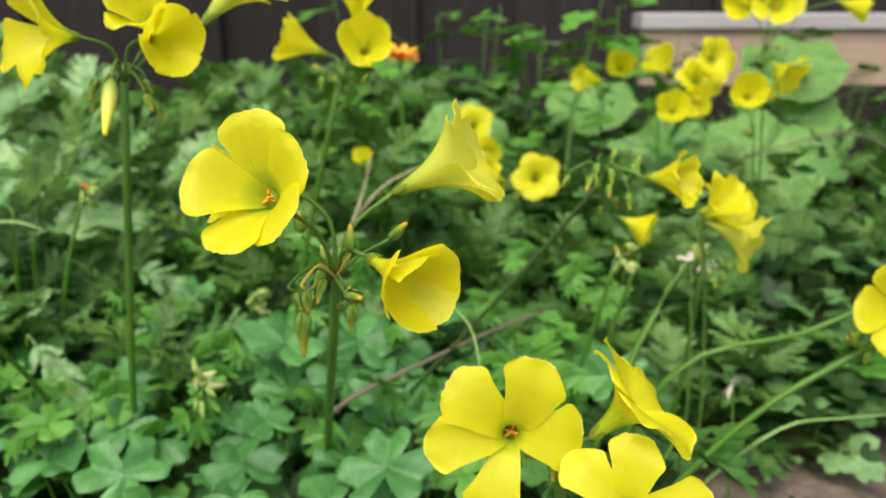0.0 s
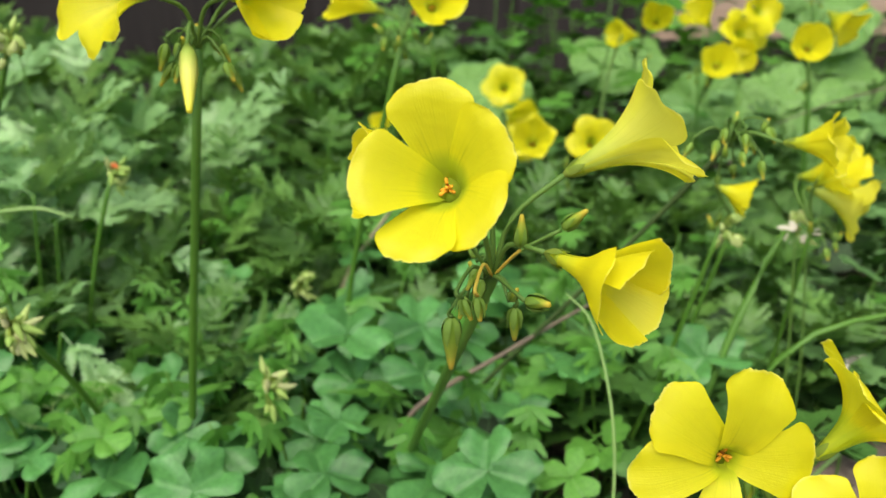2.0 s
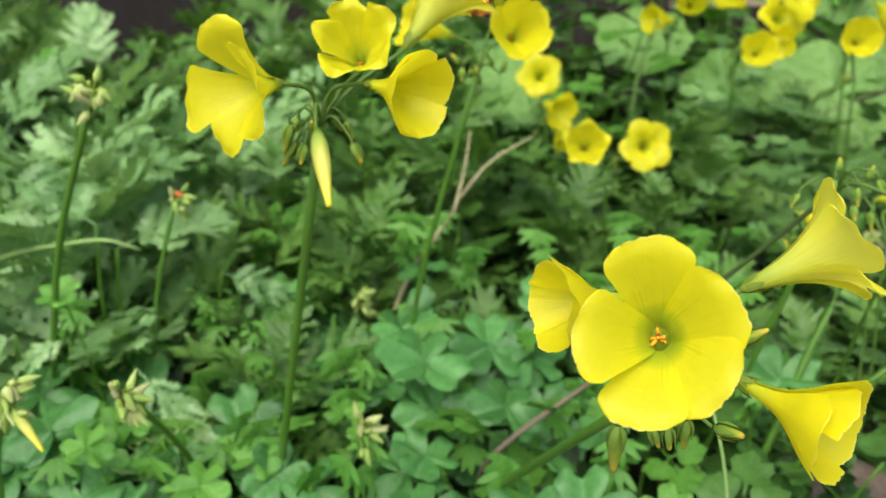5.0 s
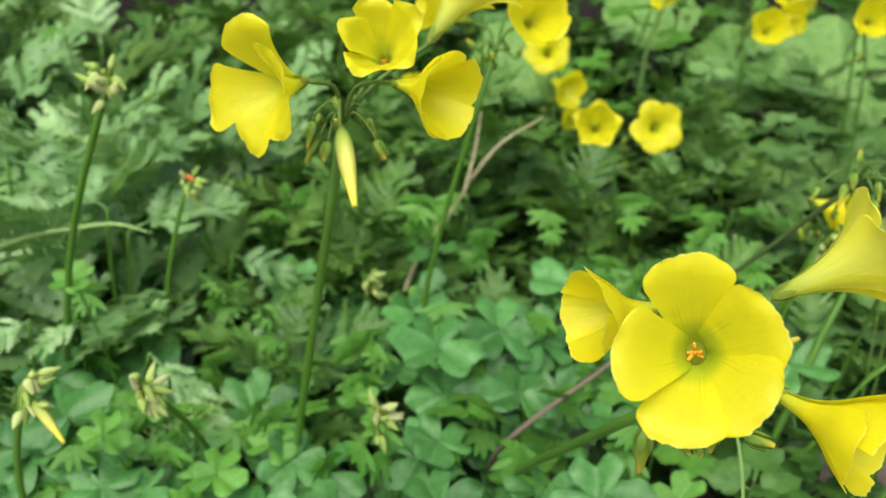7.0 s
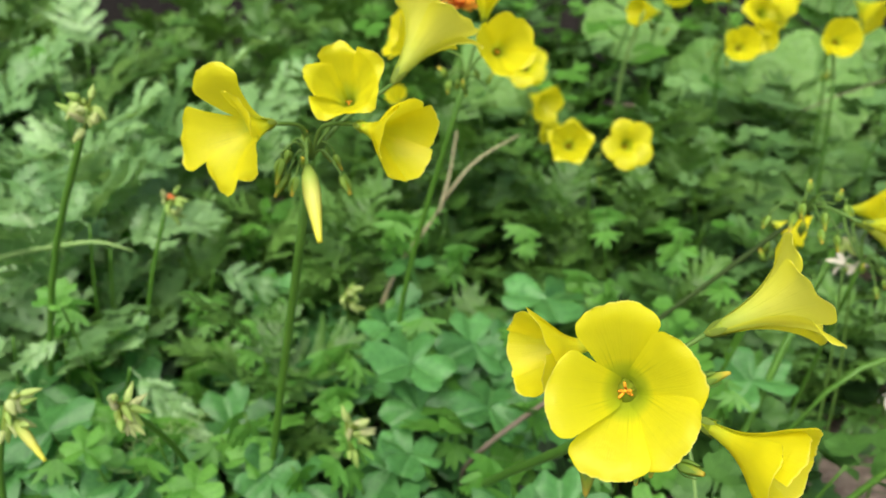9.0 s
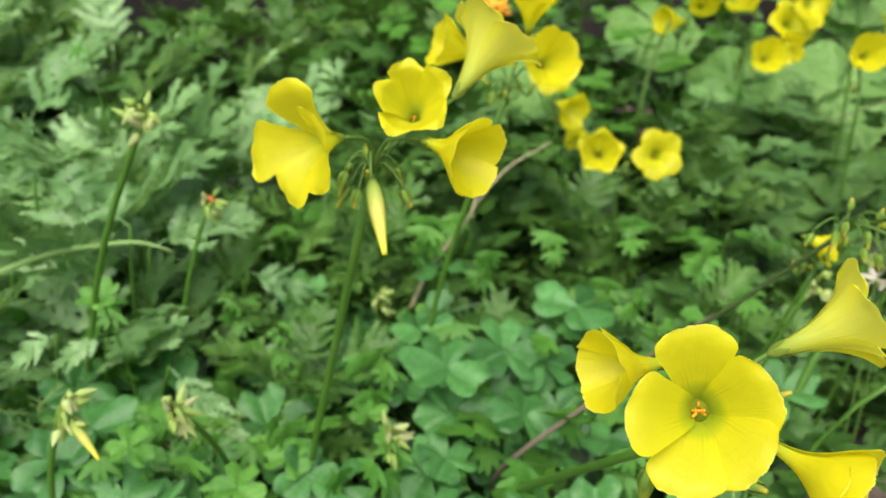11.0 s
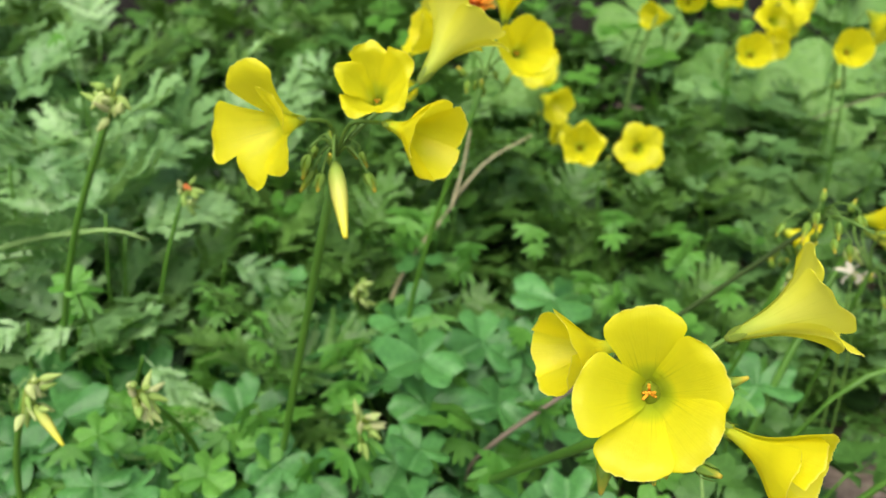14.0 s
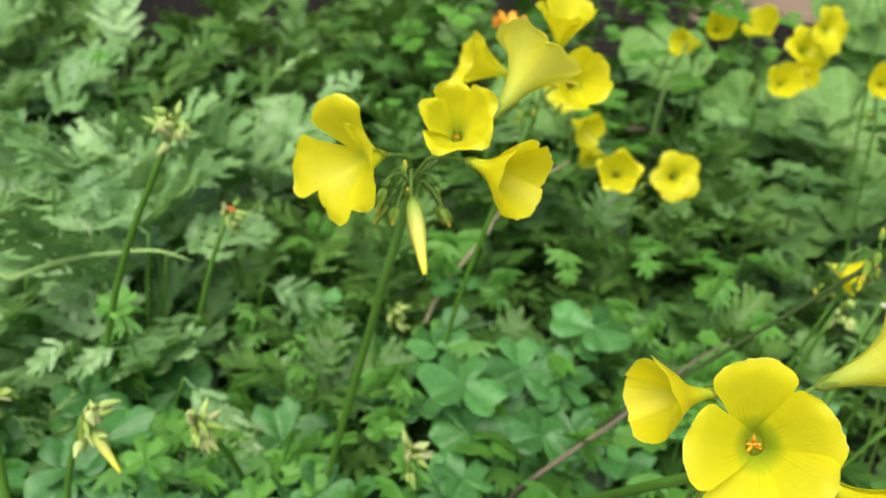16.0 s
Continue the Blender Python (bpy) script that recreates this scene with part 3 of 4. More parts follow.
def mallow_mesh(seed):
    """A large round leaf of one unit radius, pleated along seven ribs, with a scalloped rim."""
    r = random.Random(seed)
    rings, around = 9, 72
    verts, uvs, faces = [(0, 0, 0)], [(0, 0.5)], []
    ph = r.uniform(0, 6.3)
    for i in range(1, rings + 1):
        q = i / rings
        for k in range(around):
            a = radians(5) + radians(350) * k / (around - 1)
            rad = 1 + 0.035 * math.cos(7 * (a - math.pi)) + 0.03 * math.cos(a * 33) * (q > 0.9)
            z = 0.05 * q * math.cos(7 * (a - math.pi)) - 0.22 * q * q + 0.07 * q * q * math.sin(2 * a + ph) + 0.07 * noise.noise((4 * q * math.cos(a), 4 * q * math.sin(a), seed))
            verts.append((-q * rad * math.cos(a), -q * rad * math.sin(a), z))
            rib = abs(((a - math.pi) * 7 / (2 * math.pi)) % 1 - 0.5) * 2
            uvs.append((q, 0.5 + 0.5 * (1 - rib)))
    for k in range(around - 1):
        faces.append((0, 1 + k, 2 + k))
        for i in range(rings - 1):
            a = 1 + i * around + k
            faces.append((a, a + around, a + around + 1, a + 1))
    return mesh_of("blade", verts, faces, MALLOW, uvs)


def fan_mesh(seed):
    """A small bright fan of folded fingers, one unit long, along +x."""
    r = random.Random(seed)
    out = ([], [], [])
    for turn in (-78, -48, -20, 8, 36, 66):
        b = radians(turn + r.uniform(-6, 6))
        lobe(out, (0.04, 0), (math.cos(b), math.sin(b)), r.uniform(0.8, 1.0), 0.26, 0, r.uniform(-0.5, -0.2), 0.7)
    return mesh_of("leaf", bend(out[0], 0.6, 0.25), out[1], FRESH, out[2])


FANS = [fan_mesh(90 + s) for s in range(4)]
FEATHERS = [feather_mesh(s) for s in range(8)]
FERNS = [feather_mesh(110 + s, FERN, 7, 0.78, 0.25) for s in range(6)]
PALE_WEEDS = [weed_mesh(140 + s, PALE_WEED) for s in range(4)]
WEEDS = [weed_mesh(20 + s, WEED) for s in range(6)]
FRESH_WEEDS = [weed_mesh(40 + s, FRESH) for s in range(4)]
LOBED = [weed_mesh(130 + s, CLOVER) for s in range(4)]
LEAFLETS = [leaflet_mesh(60 + s) for s in range(7)]
FRESH_LEAFLETS = [leaflet_mesh(80 + s, FRESH) for s in range(3)]
MALLOWS = [mallow_mesh(s) for s in range(5)]


def leaf_pose(at, azimuth, rise, size, roll=0.0):
    """A leaf's +x points along azimuth (degrees from +x) and rises by rise degrees."""
    return pose(*at, 0, 0, azimuth) @ pose(0, 0, 0, roll, -rise, 0) @ Matrix.Scale(size, 4)


def feathery_plant(base, height, leaves, r, spread=1.0, fern=False):
    ob = thing("feathery_plant", base, "dark green plant with finely cut fern-like leaves" if fern else "grey-green leafy plant with deeply cut feathery leaves", "plant", "fern-like plants" if fern else "feathery plants")
    lean = Vector((r.uniform(-0.2, 0.2), r.uniform(-0.25, 0.1), 1)) * height
    pts = [Vector(base), Vector(base) + lean * 0.5 + Vector((r.uniform(-1, 1), r.uniform(-1, 1), 0)) * 0.008, Vector(base) + lean]
    stalk("stem", ob, pts, [0.0016, 0.0013, 0.0008], STEM, 6)
    for i in range(leaves):
        f = 0.12 + 0.88 * (i + r.random()) / leaves
        at = lean * f
        size = r.uniform(0.078, 0.118) * (1.12 - 0.25 * f) * spread
        hang("leaf", FERNS[r.randrange(6)] if fern else FEATHERS[r.randrange(8)], ob, leaf_pose(at, 137.5 * i + r.uniform(-25, 25), r.uniform(12, 38) + 38 * f * f, size, r.uniform(-25, 25)))


def weed_plant(base, height, leaves, r, meshes, label):
    ob = thing("leafy_weed", base, label, "plant", "leafy weeds")
    lean = Vector((r.uniform(-0.3, 0.3), r.uniform(-0.3, 0.2), 1)) * height
    stalk("stem", ob, [Vector(base), Vector(base) + lean * 0.5, Vector(base) + lean], [0.0012, 0.001, 0.0006], STEM, 5)
    for i in range(leaves):
        f = 0.25 + 0.75 * (i + r.random()) / leaves
        size = r.uniform(0.036, 0.06)
        hang("leaf", meshes[r.randrange(len(meshes))], ob, leaf_pose(lean * f, 137.5 * i + r.uniform(-30, 30), r.uniform(0, 40), size, r.uniform(-25, 25)))


def clover_leaf(parent, foot, top, size, meshes, r, tilt=26):
    """A leaf of three hearts on its own thin stalk, as a part of parent."""
    base = BASES[parent.name]
    foot, top = Vector(foot) - base, Vector(top) - base
    mid = foot.lerp(top, 0.55) + Vector((0, 0, 0.15 * (top - foot).length))
    v, f, uv = tube([foot, mid, top], [0.0008, 0.0007, 0.0006], 5, 6)
    leaf = hang("leaf", mesh_of("petiole", v, f, STEM, uv), parent)
    m = Matrix.Translation(top) @ pose(0, 0, 0, r.uniform(-tilt, tilt) + 22, r.uniform(-tilt, tilt), 0) @ pose(0, 0, 0, 0, 0, r.uniform(0, 360))
    for k in range(3):
        hang("leaflet", meshes[r.randrange(len(meshes))], leaf, m @ leaf_pose((0, 0, 0), 120 * k + r.uniform(-8, 8), r.uniform(-12, 10), size * r.uniform(0.9, 1.1)))


def clover_plant(base, leaves, r, low, high, spread):
    ob = thing("clover_plant", base, "low clump of green three-part clover leaves", "plant", "clover clumps")
    for i in range(leaves):
        a, d = 2.4 * i + r.uniform(-0.4, 0.4), spread * math.sqrt((i + 0.5) / leaves)
        top = Vector(base) + Vector((d * math.cos(a), d * math.sin(a), r.uniform(low, high)))
        fresh = r.random() < (0.35 if base[0] < -0.14 else 0.1)
        clover_leaf(ob, base, top, r.uniform(0.0135, 0.0235) * (0.7 if fresh else 1), FRESH_LEAFLETS if fresh else LEAFLETS, r)


def mallow_leaf(at, axis, toward, size, foot, seed):
    ob = thing("mallow_leaf", foot, "large round pleated green leaf on a long stalk", "leaf", "large round leaves")
    base = Vector(foot)
    z = Vector(axis).normalized()
    m = Matrix.Translation(Vector(at) - base) @ facing(axis, toward) @ Matrix.Scale(size, 4)
    hang("blade", MALLOWS[seed % 5], ob, m)
    stalk("petiole", ob, [foot, Vector(foot).lerp(Vector(at), 0.6) + Vector((0, 0.01, 0.01)), Vector(at) - z * 0.002], [0.002, 0.0017, 0.0014], STEM, 7)


def undergrowth():
    """Small leaves near the soil that nobody could count, coloured as dark as the shaded gaps."""
    r = random.Random(5)
    verts, faces, uvs = [], [], []
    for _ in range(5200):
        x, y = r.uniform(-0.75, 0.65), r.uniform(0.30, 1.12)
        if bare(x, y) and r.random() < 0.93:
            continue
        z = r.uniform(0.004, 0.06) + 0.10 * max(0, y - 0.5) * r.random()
        flat = ([], [], [])
        for turn in (-48, 0, 48):
            b = radians(turn + r.uniform(-10, 10))
            lobe(flat, (0.1, 0), (math.cos(b), math.sin(b)), 0.8, 0.42, 0, 0.15)
        m = leaf_pose((x, y, z), r.uniform(0, 360), r.uniform(-15, 45), r.uniform(0.012, 0.03), r.uniform(-30, 30))
        n = len(verts)
        verts += [m @ Vector(v) for v in flat[0]]
        faces += [tuple(n + i for i in f) for f in flat[1]]
        uvs += flat[2]
    ob = new("undergrowth", mesh_of("undergrowth", verts, faces, UNDER_SHADED, uvs))
    tagged(ob, "dense low undergrowth of small green leaves, shade painted into their colour", "undergrowth", kind="stuff")


def bare(x, y):
    """The open patch of soil beside the clump."""
    return x > 0.12 + 0.05 * noise.noise((x * 8, y * 8, 0)) and y < 0.50 + 0.06 * noise.noise((x * 12, 3, y * 5))


def scatter(r, n, x0, x1, y0, y1, apart):
    """Up to n places at least 'apart' from each other."""
    out = []
    for _ in range(n * 30):
        p = (r.uniform(x0, x1), r.uniform(y0, y1))
        if all(math.hypot(p[0] - q[0], p[1] - q[1]) > apart for q in out):
            out.append(p)
        if len(out) == n:
            break
    return out


# ---- the flowering stalks in front ----
OPEN = "yellow oxalis flowers and drooping buds on a green stalk"
AHUB = (-0.0313, 0.2470, 0.2050)
plant_a = flower_stalk(AHUB, (-0.062, 0.418, 0.041), (-0.066, 0.436, 0.0), OPEN, 0.0018)
EVEN = (0, 72, 144, 216, 288)
for base, axis, kind, roll, size, toward, angles, tilts, scales in (
        ((-0.0414, 0.2204, 0.2325), (-0.313, -0.82, 0.48), "wide", 0, 0.84, (-0.03, 0.45, 0.9), (0, 85, 164, 226, 290), (3, -9, 2, 0, -2),
         ((1.0, 1.02), (1.03, 1.06), (1.0, 1.0), (0.98, 1.05), (1.0, 1.05))),
        ((-0.0202, 0.2295, 0.2162), (0.0154, -0.0182, -0.0028), "cup", 66, 0.94, None, EVEN, (0, -7, 2, -2, 2), None),
        ((-0.0135, 0.2456, 0.2310), (0.024, -0.003, 0.0125), "trumpet", 15, 0.96, None, EVEN, None, None),
        ((-0.0420, 0.2400, 0.2330), (-0.85, -0.26, 0.10), "cup", 50, 0.80, None, EVEN, None, None)):
    flower(plant_a, base, axis, kind, roll, size, toward, angles, tilts, scales)
    pedicel(plant_a, AHUB, base, axis)
for base, axis, me, size, dry in (
        ((-0.0416, 0.2470, 0.1945), (-0.02, 0.1, -1), BUDS[0], 1.25, False), ((-0.0265, 0.2408, 0.1990), (0.0, 0.1, -1), BUDS[1], 0.95, False),
        ((-0.0258, 0.2368, 0.2160), (0.03, -0.1, 1), BUDS[1], 0.85, True), ((-0.0147, 0.2424, 0.2184), (0.53, -0.5, 0.62), BUDS[1], 0.9, False),
        ((-0.0255, 0.2257, 0.2065), (0.55, -0.75, 0.15), BUDS[2], 1.0, False), ((-0.0368, 0.2245, 0.2082), (0.1, -0.1, -1), BUDS[2], 0.78, True),
        ((-0.0399, 0.2267, 0.2070), (0.35, -0.2, -0.9), BUDS[2], 0.72, False), ((-0.0330, 0.2560, 0.1990), (0.1, 0.3, -1), BUDS[1], 0.8, False),
        ((-0.0400, 0.2420, 0.2200), (-0.1, 0, 1), BUDS[2], 0.9, False)):
    bud(plant_a, base, axis, me, size)
    pedicel(plant_a, AHUB, base, axis, 0.0004 if dry else 0.0005, 0.002, WITHERED if dry else None)
umbel_buds(plant_a, AHUB, 7, 36, 0.8, 0.008)

plant_d = flower_stalk((0.0340, 0.2400, 0.1500), (0.048, 0.285, 0.07), (0.055, 0.30, 0.0), OPEN, 0.002)
for base, axis, kind, roll, size, toward, angles, scales in (
        ((0.0185, 0.2240, 0.1687), (0.02, -0.96, 0.27), "flat", 0, 0.93, (0.0057, 0.006, 0.0233), (-8, 62, 106, 174, 280), ((1.0, 1.08), (1.0, 1.1), (1.0, 1.0), (1.0, 1.0), (0.84, 1.08))),
        ((0.0405, 0.2178, 0.1690), (0.0170, -0.0020, 0.0165), "flare", 48, 0.92, None, EVEN, None),
        ((0.0500, 0.2080, 0.1520), (-0.32, -0.80, 0.50), "flat", 62, 0.82, None, (0, 60, 138, 214, 290), None)):
    flower(plant_d, base, axis, kind, roll, size, toward, angles, None, scales)
    pedicel(plant_d, (0.0340, 0.2400, 0.1500), base, axis)
umbel_buds(plant_d, (0.0340, 0.2400, 0.1500), 5, 31)

HHUB = (0.182, 0.345, 0.148)
plant_h = flower_stalk(HHUB, (0.1274, 0.3509, 0.1040), (0.060, 0.375, 0.0), "yellow oxalis flowers on a long leaning green stalk", 0.0015)
flower(plant_h, (0.1880, 0.3420, 0.1640), (-0.35, -0.85, 0.25), "wide", 20, 0.95)
flower(plant_h, (0.1980, 0.3480, 0.1600), (0.6, -0.5, 0.4), "bell", 0, 0.95)
pedicel(plant_h, HHUB, (0.1880, 0.3420, 0.1640), (-0.35, -0.85, 0.25))
pedicel(plant_h, HHUB, (0.1980, 0.3480, 0.1600), (0.6, -0.5, 0.4))
umbel_buds(plant_h, HHUB, 8, 32)

NHUB = (0.0670, 0.3607, 0.2140)
plant_n = flower_stalk(NHUB, (0.0323, 0.3946, 0.1575), (-0.075, 0.482, 0.0), "yellow oxalis flower and many green buds on a leaning stalk", 0.0011, material=STEM_OLIVE)
flower(plant_n, (0.0790, 0.3388, 0.2182), (0.75, -0.6, 0.05), "ruffle", 20, 0.82)
pedicel(plant_n, NHUB, (0.0790, 0.3388, 0.2182), (0.75, -0.6, 0.05))
umbel_buds(plant_n, NHUB, 13, 35, 0.9, 0.019)

LHUB = (-0.1155, 0.3240, 0.2560)
plant_l = flower_stalk(LHUB, (-0.150, 0.392, 0.090), (-0.165, 0.430, 0.0), OPEN, 0.0017)
flower(plant_l, (-0.1240, 0.3079, 0.2722), (-0.66, -0.74, 0.08), "open", 0, 0.85, (0, 0, 1), (20, 104, 164, 218, 312), (2, 5, 0, -4, -12),
       ((1.02, 1.04), (1.08, 1.12), (0.98, 0.92), (0.90, 0.90), (0.92, 0.95)))
pedicel(plant_l, LHUB, (-0.1240, 0.3079, 0.2722), (-0.78, -0.61, 0.10))
for base, axis, kind, roll, size in (
        ((-0.1020, 0.3197, 0.2732), (-0.08, -0.76, 0.62), "ruffle", 20, 0.84),
        ((-0.1002, 0.3044, 0.2718), (0.0122, -0.0145, -0.0004), "cup", 40, 0.84),
        ((-0.0883, 0.3363, 0.2765), (0.0158, 0.0105, 0.0187), "trumpet", 0, 0.98)):
    flower(plant_l, base, axis, kind, roll, size)
    pedicel(plant_l, LHUB, base, axis)
bud(plant_l, (-0.1156, 0.3120, 0.2575), (0.0035, -0.021, -0.0175), LONG_BUD, 1.0, "long pale yellow bud")
pedicel(plant_l, LHUB, (-0.1156, 0.3120, 0.2575), (0.0035, -0.021, -0.0175), 0.0006, 0.006)
umbel_buds(plant_l, LHUB, 12, 33)

MHUB = (-0.0530, 0.4600, 0.2480)
plant_m = flower_stalk(MHUB, (-0.085, 0.495, 0.12), (-0.100, 0.515, 0.0), OPEN, 0.0015)
for base, axis, kind, roll, size in (
        ((-0.0620, 0.4780, 0.2590), (-0.9, -0.10, 0.38), "bell", 0, 0.9),
        ((-0.0400, 0.4560, 0.2600), (0.15, -0.92, 0.36), "bell", 30, 0.84),
        ((-0.0440, 0.4640, 0.2720), (0.1, -0.3, 0.95), "bell", 30, 0.9)):
    flower(plant_m, base, axis, kind, roll, size)
    pedicel(plant_m, MHUB, base, axis)
umbel_buds(plant_m, MHUB, 7, 34)

# ---- flowers farther back ----
BACK = "yellow oxalis flower on a thin green stalk among leaves"


def back_group(hub, foot, heads, buds=3, label=BACK):
    ob = flower_stalk(hub, None, foot, label, 0.0011, "flowers at the back")
    for at, axis, kind, size in heads:
        n = Vector(axis).normalized()
        base = Vector(at) - n * 0.019 * size
        flower(ob, base, n, kind, rng.uniform(0, 72), size)
        pedicel(ob, hub, base, n, 0.0007)
    umbel_buds(ob, hub, buds, int(1000 * abs(hub[0])) + 7)


F0 = (-0.15, -0.9, 0.4)
back_group((0.045, 0.612, 0.150), (0.05, 0.63, 0), [((0.0241, 0.5795, 0.1774), F0, "ruffle", 1.05), ((0.0627, 0.5820, 0.1734), (0.0, -0.93, 0.35), "flare", 0.78)])
back_group((0.030, 0.750, 0.150), (0.03, 0.76, 0), [((0.0243, 0.7516, 0.1880), F0, "flare", 0.85), ((0.0315, 0.7077, 0.1714), (0.5, -0.8, -0.1), "bell", 0.9), ((0.0400, 0.7250, 0.1450), (0.2, -0.7, -0.7), "closed", 0.9)])
back_group((0.185, 0.760, 0.195), (0.19, 0.78, 0), [((0.1877, 0.7217, 0.2060), F0, "bell", 0.85), ((0.2133, 0.7441, 0.2277), (0.2, -0.8, 0.5), "flare", 0.92), ((0.2230, 0.7329, 0.2453), (0.4, -0.8, 0.3), "flare", 0.9), ((0.1903, 0.7801, 0.2389), (-0.6, -0.5, 0.6), "bell", 0.95), ((0.2050, 0.7350, 0.2100), (0.1, -0.9, -0.2), "bell", 0.9)], 4)
back_group((0.145, 0.810, 0.205), (0.14, 0.83, 0), [((0.1570, 0.7911, 0.2366), F0, "bell", 0.95), ((0.1230, 0.7721, 0.2250), (-0.8, -0.3, 0.1), "closed", 0.95)])
back_group((0.235, 0.665, 0.190), (0.25, 0.69, 0), [((0.2177, 0.6332, 0.2248), (-0.2, -0.9, 0.3), "bell", 0.85), ((0.2558, 0.6636, 0.2348), (0.5, -0.6, -0.5), "wide", 0.9)])
back_group((0.262, 0.735, 0.250), (0.28, 0.76, 0), [((0.2591, 0.7057, 0.2890), F0, "wide", 0.95), ((0.2440, 0.7464, 0.2860), (-0.5, -0.6, 0.1), "bell", 0.9), ((0.3305, 0.7257, 0.2836), (0.8, -0.4, -0.3), "closed", 0.9)])
back_group((0.128, 0.415, 0.165), (0.125, 0.47, 0), [((0.1298, 0.3971, 0.1983), (0.3, -0.6, 0.7), "ruffle", 0.95), ((0.1480, 0.4255, 0.1720), (0.8, -0.5, -0.3), "trumpet", 0.95), ((0.1440, 0.4300, 0.1850), (0.7, -0.6, 0.2), "bell", 0.9)], 5, "cluster of yellow oxalis flowers with faded ones below")
back_group((0.102, 0.440, 0.160), (0.060, 0.47, 0), [((0.0994, 0.4293, 0.1761), (0.85, -0.4, -0.35), "bell", 0.6)], 4)
back_group((-0.072, 0.862, 0.130), (-0.07, 0.88, 0), [((-0.0770, 0.8490, 0.1440), (-0.2, -0.7, 0.7), "bell", 0.7)], 2)

# ---- stalks of unopened and faded heads ----


def faded_head(hub, low, foot, n, seed, label, up=0.5, rad=0.0014, yellow=False, rust=False, side=0.6):
    ob = thing("oxalis_bud_stalk", foot, label, "flower bud", "bud stalks")
    stalk("stem", ob, [foot, low, hub], [rad * 1.15, rad, rad * 0.9], STEM, 8)
    r = random.Random(seed)
    for i in range(n):
        # the heads are loose and hang a little to one side
        a = 2.4 * i + r.uniform(-0.5, 0.5)
        ax = Vector((0.8 * math.cos(a) + side, 0.8 * math.sin(a), r.uniform(-2.0, 0.9) + up)).normalized()
        base = Vector(hub) + Vector((ax.x, ax.y, 0)) * r.uniform(0.002, 0.007) + Vector((0.001, -0.001, r.uniform(-0.007, 0.006)))
        bud(ob, base, ax, PALE_BUDS[r.randrange(3)], r.uniform(0.65, 1.1))
        stalk("pedicel", ob, [hub, Vector(hub).lerp(base, 0.5), base], [0.0005, 0.0005, 0.0006], SEPAL, 5)
    if yellow:
        bud(ob, Vector(hub) + Vector((0.004, -0.004, -0.003)), (0.55, -0.35, -0.75), LONG_BUD, 0.72, "yellow bud about to open")
    if rust:
        m = Matrix.Translation(Vector(hub) - BASES[ob.name] + Vector((0.002, -0.003, 0.006)))
        hang("faded_petal", bud_mesh("faded_petal", RUST, 0.0045, 0.0015, 0.6), ob, m @ aim((0.85, -0.35, -0.3)), "rust-red faded petals")


PALE = "cluster of pale green unopened buds on a green stalk"
faded_head((-0.2066, 0.4019, 0.2540), (-0.2480, 0.4360, 0.1650), (-0.3000, 0.5000, 0.0), 23, 1, PALE, 0.1, 0.0016, side=-0.5)
faded_head((-0.2060, 0.4950, 0.1800), (-0.2250, 0.4990, 0.1200), (-0.2500, 0.5100, 0.0), 18, 2, "pale green buds with a rust-red faded flower on a stalk", 0.2, 0.0013, rust=True)
faded_head((-0.1142, 0.3790, 0.1130), (-0.1100, 0.4077, 0.0769), (-0.1000, 0.4300, 0.0), 20, 3, PALE, 0.4, 0.0012)
faded_head((-0.1940, 0.3370, 0.1620), (-0.1900, 0.3900, 0.1000), (-0.1800, 0.4400, 0.0), 24, 4, PALE, 0.0, 0.0014)
faded_head((-0.2330, 0.3360, 0.1640), (-0.2500, 0.3500, 0.1100), (-0.2600, 0.3700, 0.0), 19, 5, "pale green bud cluster with one yellow bud on a stalk", 0.1, 0.0014, yellow=True)
faded_head((-0.1196, 0.5230, 0.1060), (-0.1150, 0.5330, 0.0600), (-0.1100, 0.5400, 0.0), 17, 6, PALE, 0.3, 0.0011)
faded_head((0.1310, 0.4450, 0.1580), (0.0999, 0.4220, 0.1164), (0.0550, 0.4050, 0.0), 13, 8, "faded whitish flower head on a bent greyish stalk", 0.2, 0.0019)
faded_head((-0.2720, 0.3520, 0.1600), (-0.2740, 0.3540, 0.1000), (-0.2700, 0.3650, 0.0), 11, 9, PALE, 0.2, 0.0018)
faded_head((0.0840, 0.4080, 0.1680), (0.0700, 0.4250, 0.1000), (0.0450, 0.4500, 0.0), 13, 10, PALE, 0.2, 0.0012)

# ---- the orange flower ----


def orange_flower(at, foot):
    ob = thing("calendula", foot, "small orange daisy-like flower on a green stalk", "flower")
    base = Vector(foot)
    stalk("stem", ob, [foot, Vector(foot).lerp(Vector(at), 0.5), at], [0.0017, 0.0015, 0.0013], STEM, 7)
    out = ([], [], [])
    lobe(out, (0.003, 0), (1, 0), 0.0125, 0.0056, 0, 0.12, 0.9)
    ray = mesh_of("petal", out[0], out[1], ORANGE, out[2])
    m = Matrix.Translation(Vector(at) - base) @ aim((0.15, -0.16, 0.97))
    for k in range(22):
        hang("petal", ray, ob, m @ pose(0, 0, 0.0006 * (k % 3), 0, -12 * (k % 3), 360 * k / 22))
    v, f, uv = tube([(0, 0, -0.001), (0, 0, 0.001), (0, 0, 0.003)], [0.0035, 0.0045, 0.0025], 12, 5)
    hang("disc", mesh_of("disc", v, f, RUST, uv), ob, m)


orange_flower((-0.0328, 0.6973, 0.2461), (-0.03, 0.72, 0))

# ---- twigs and grass ----


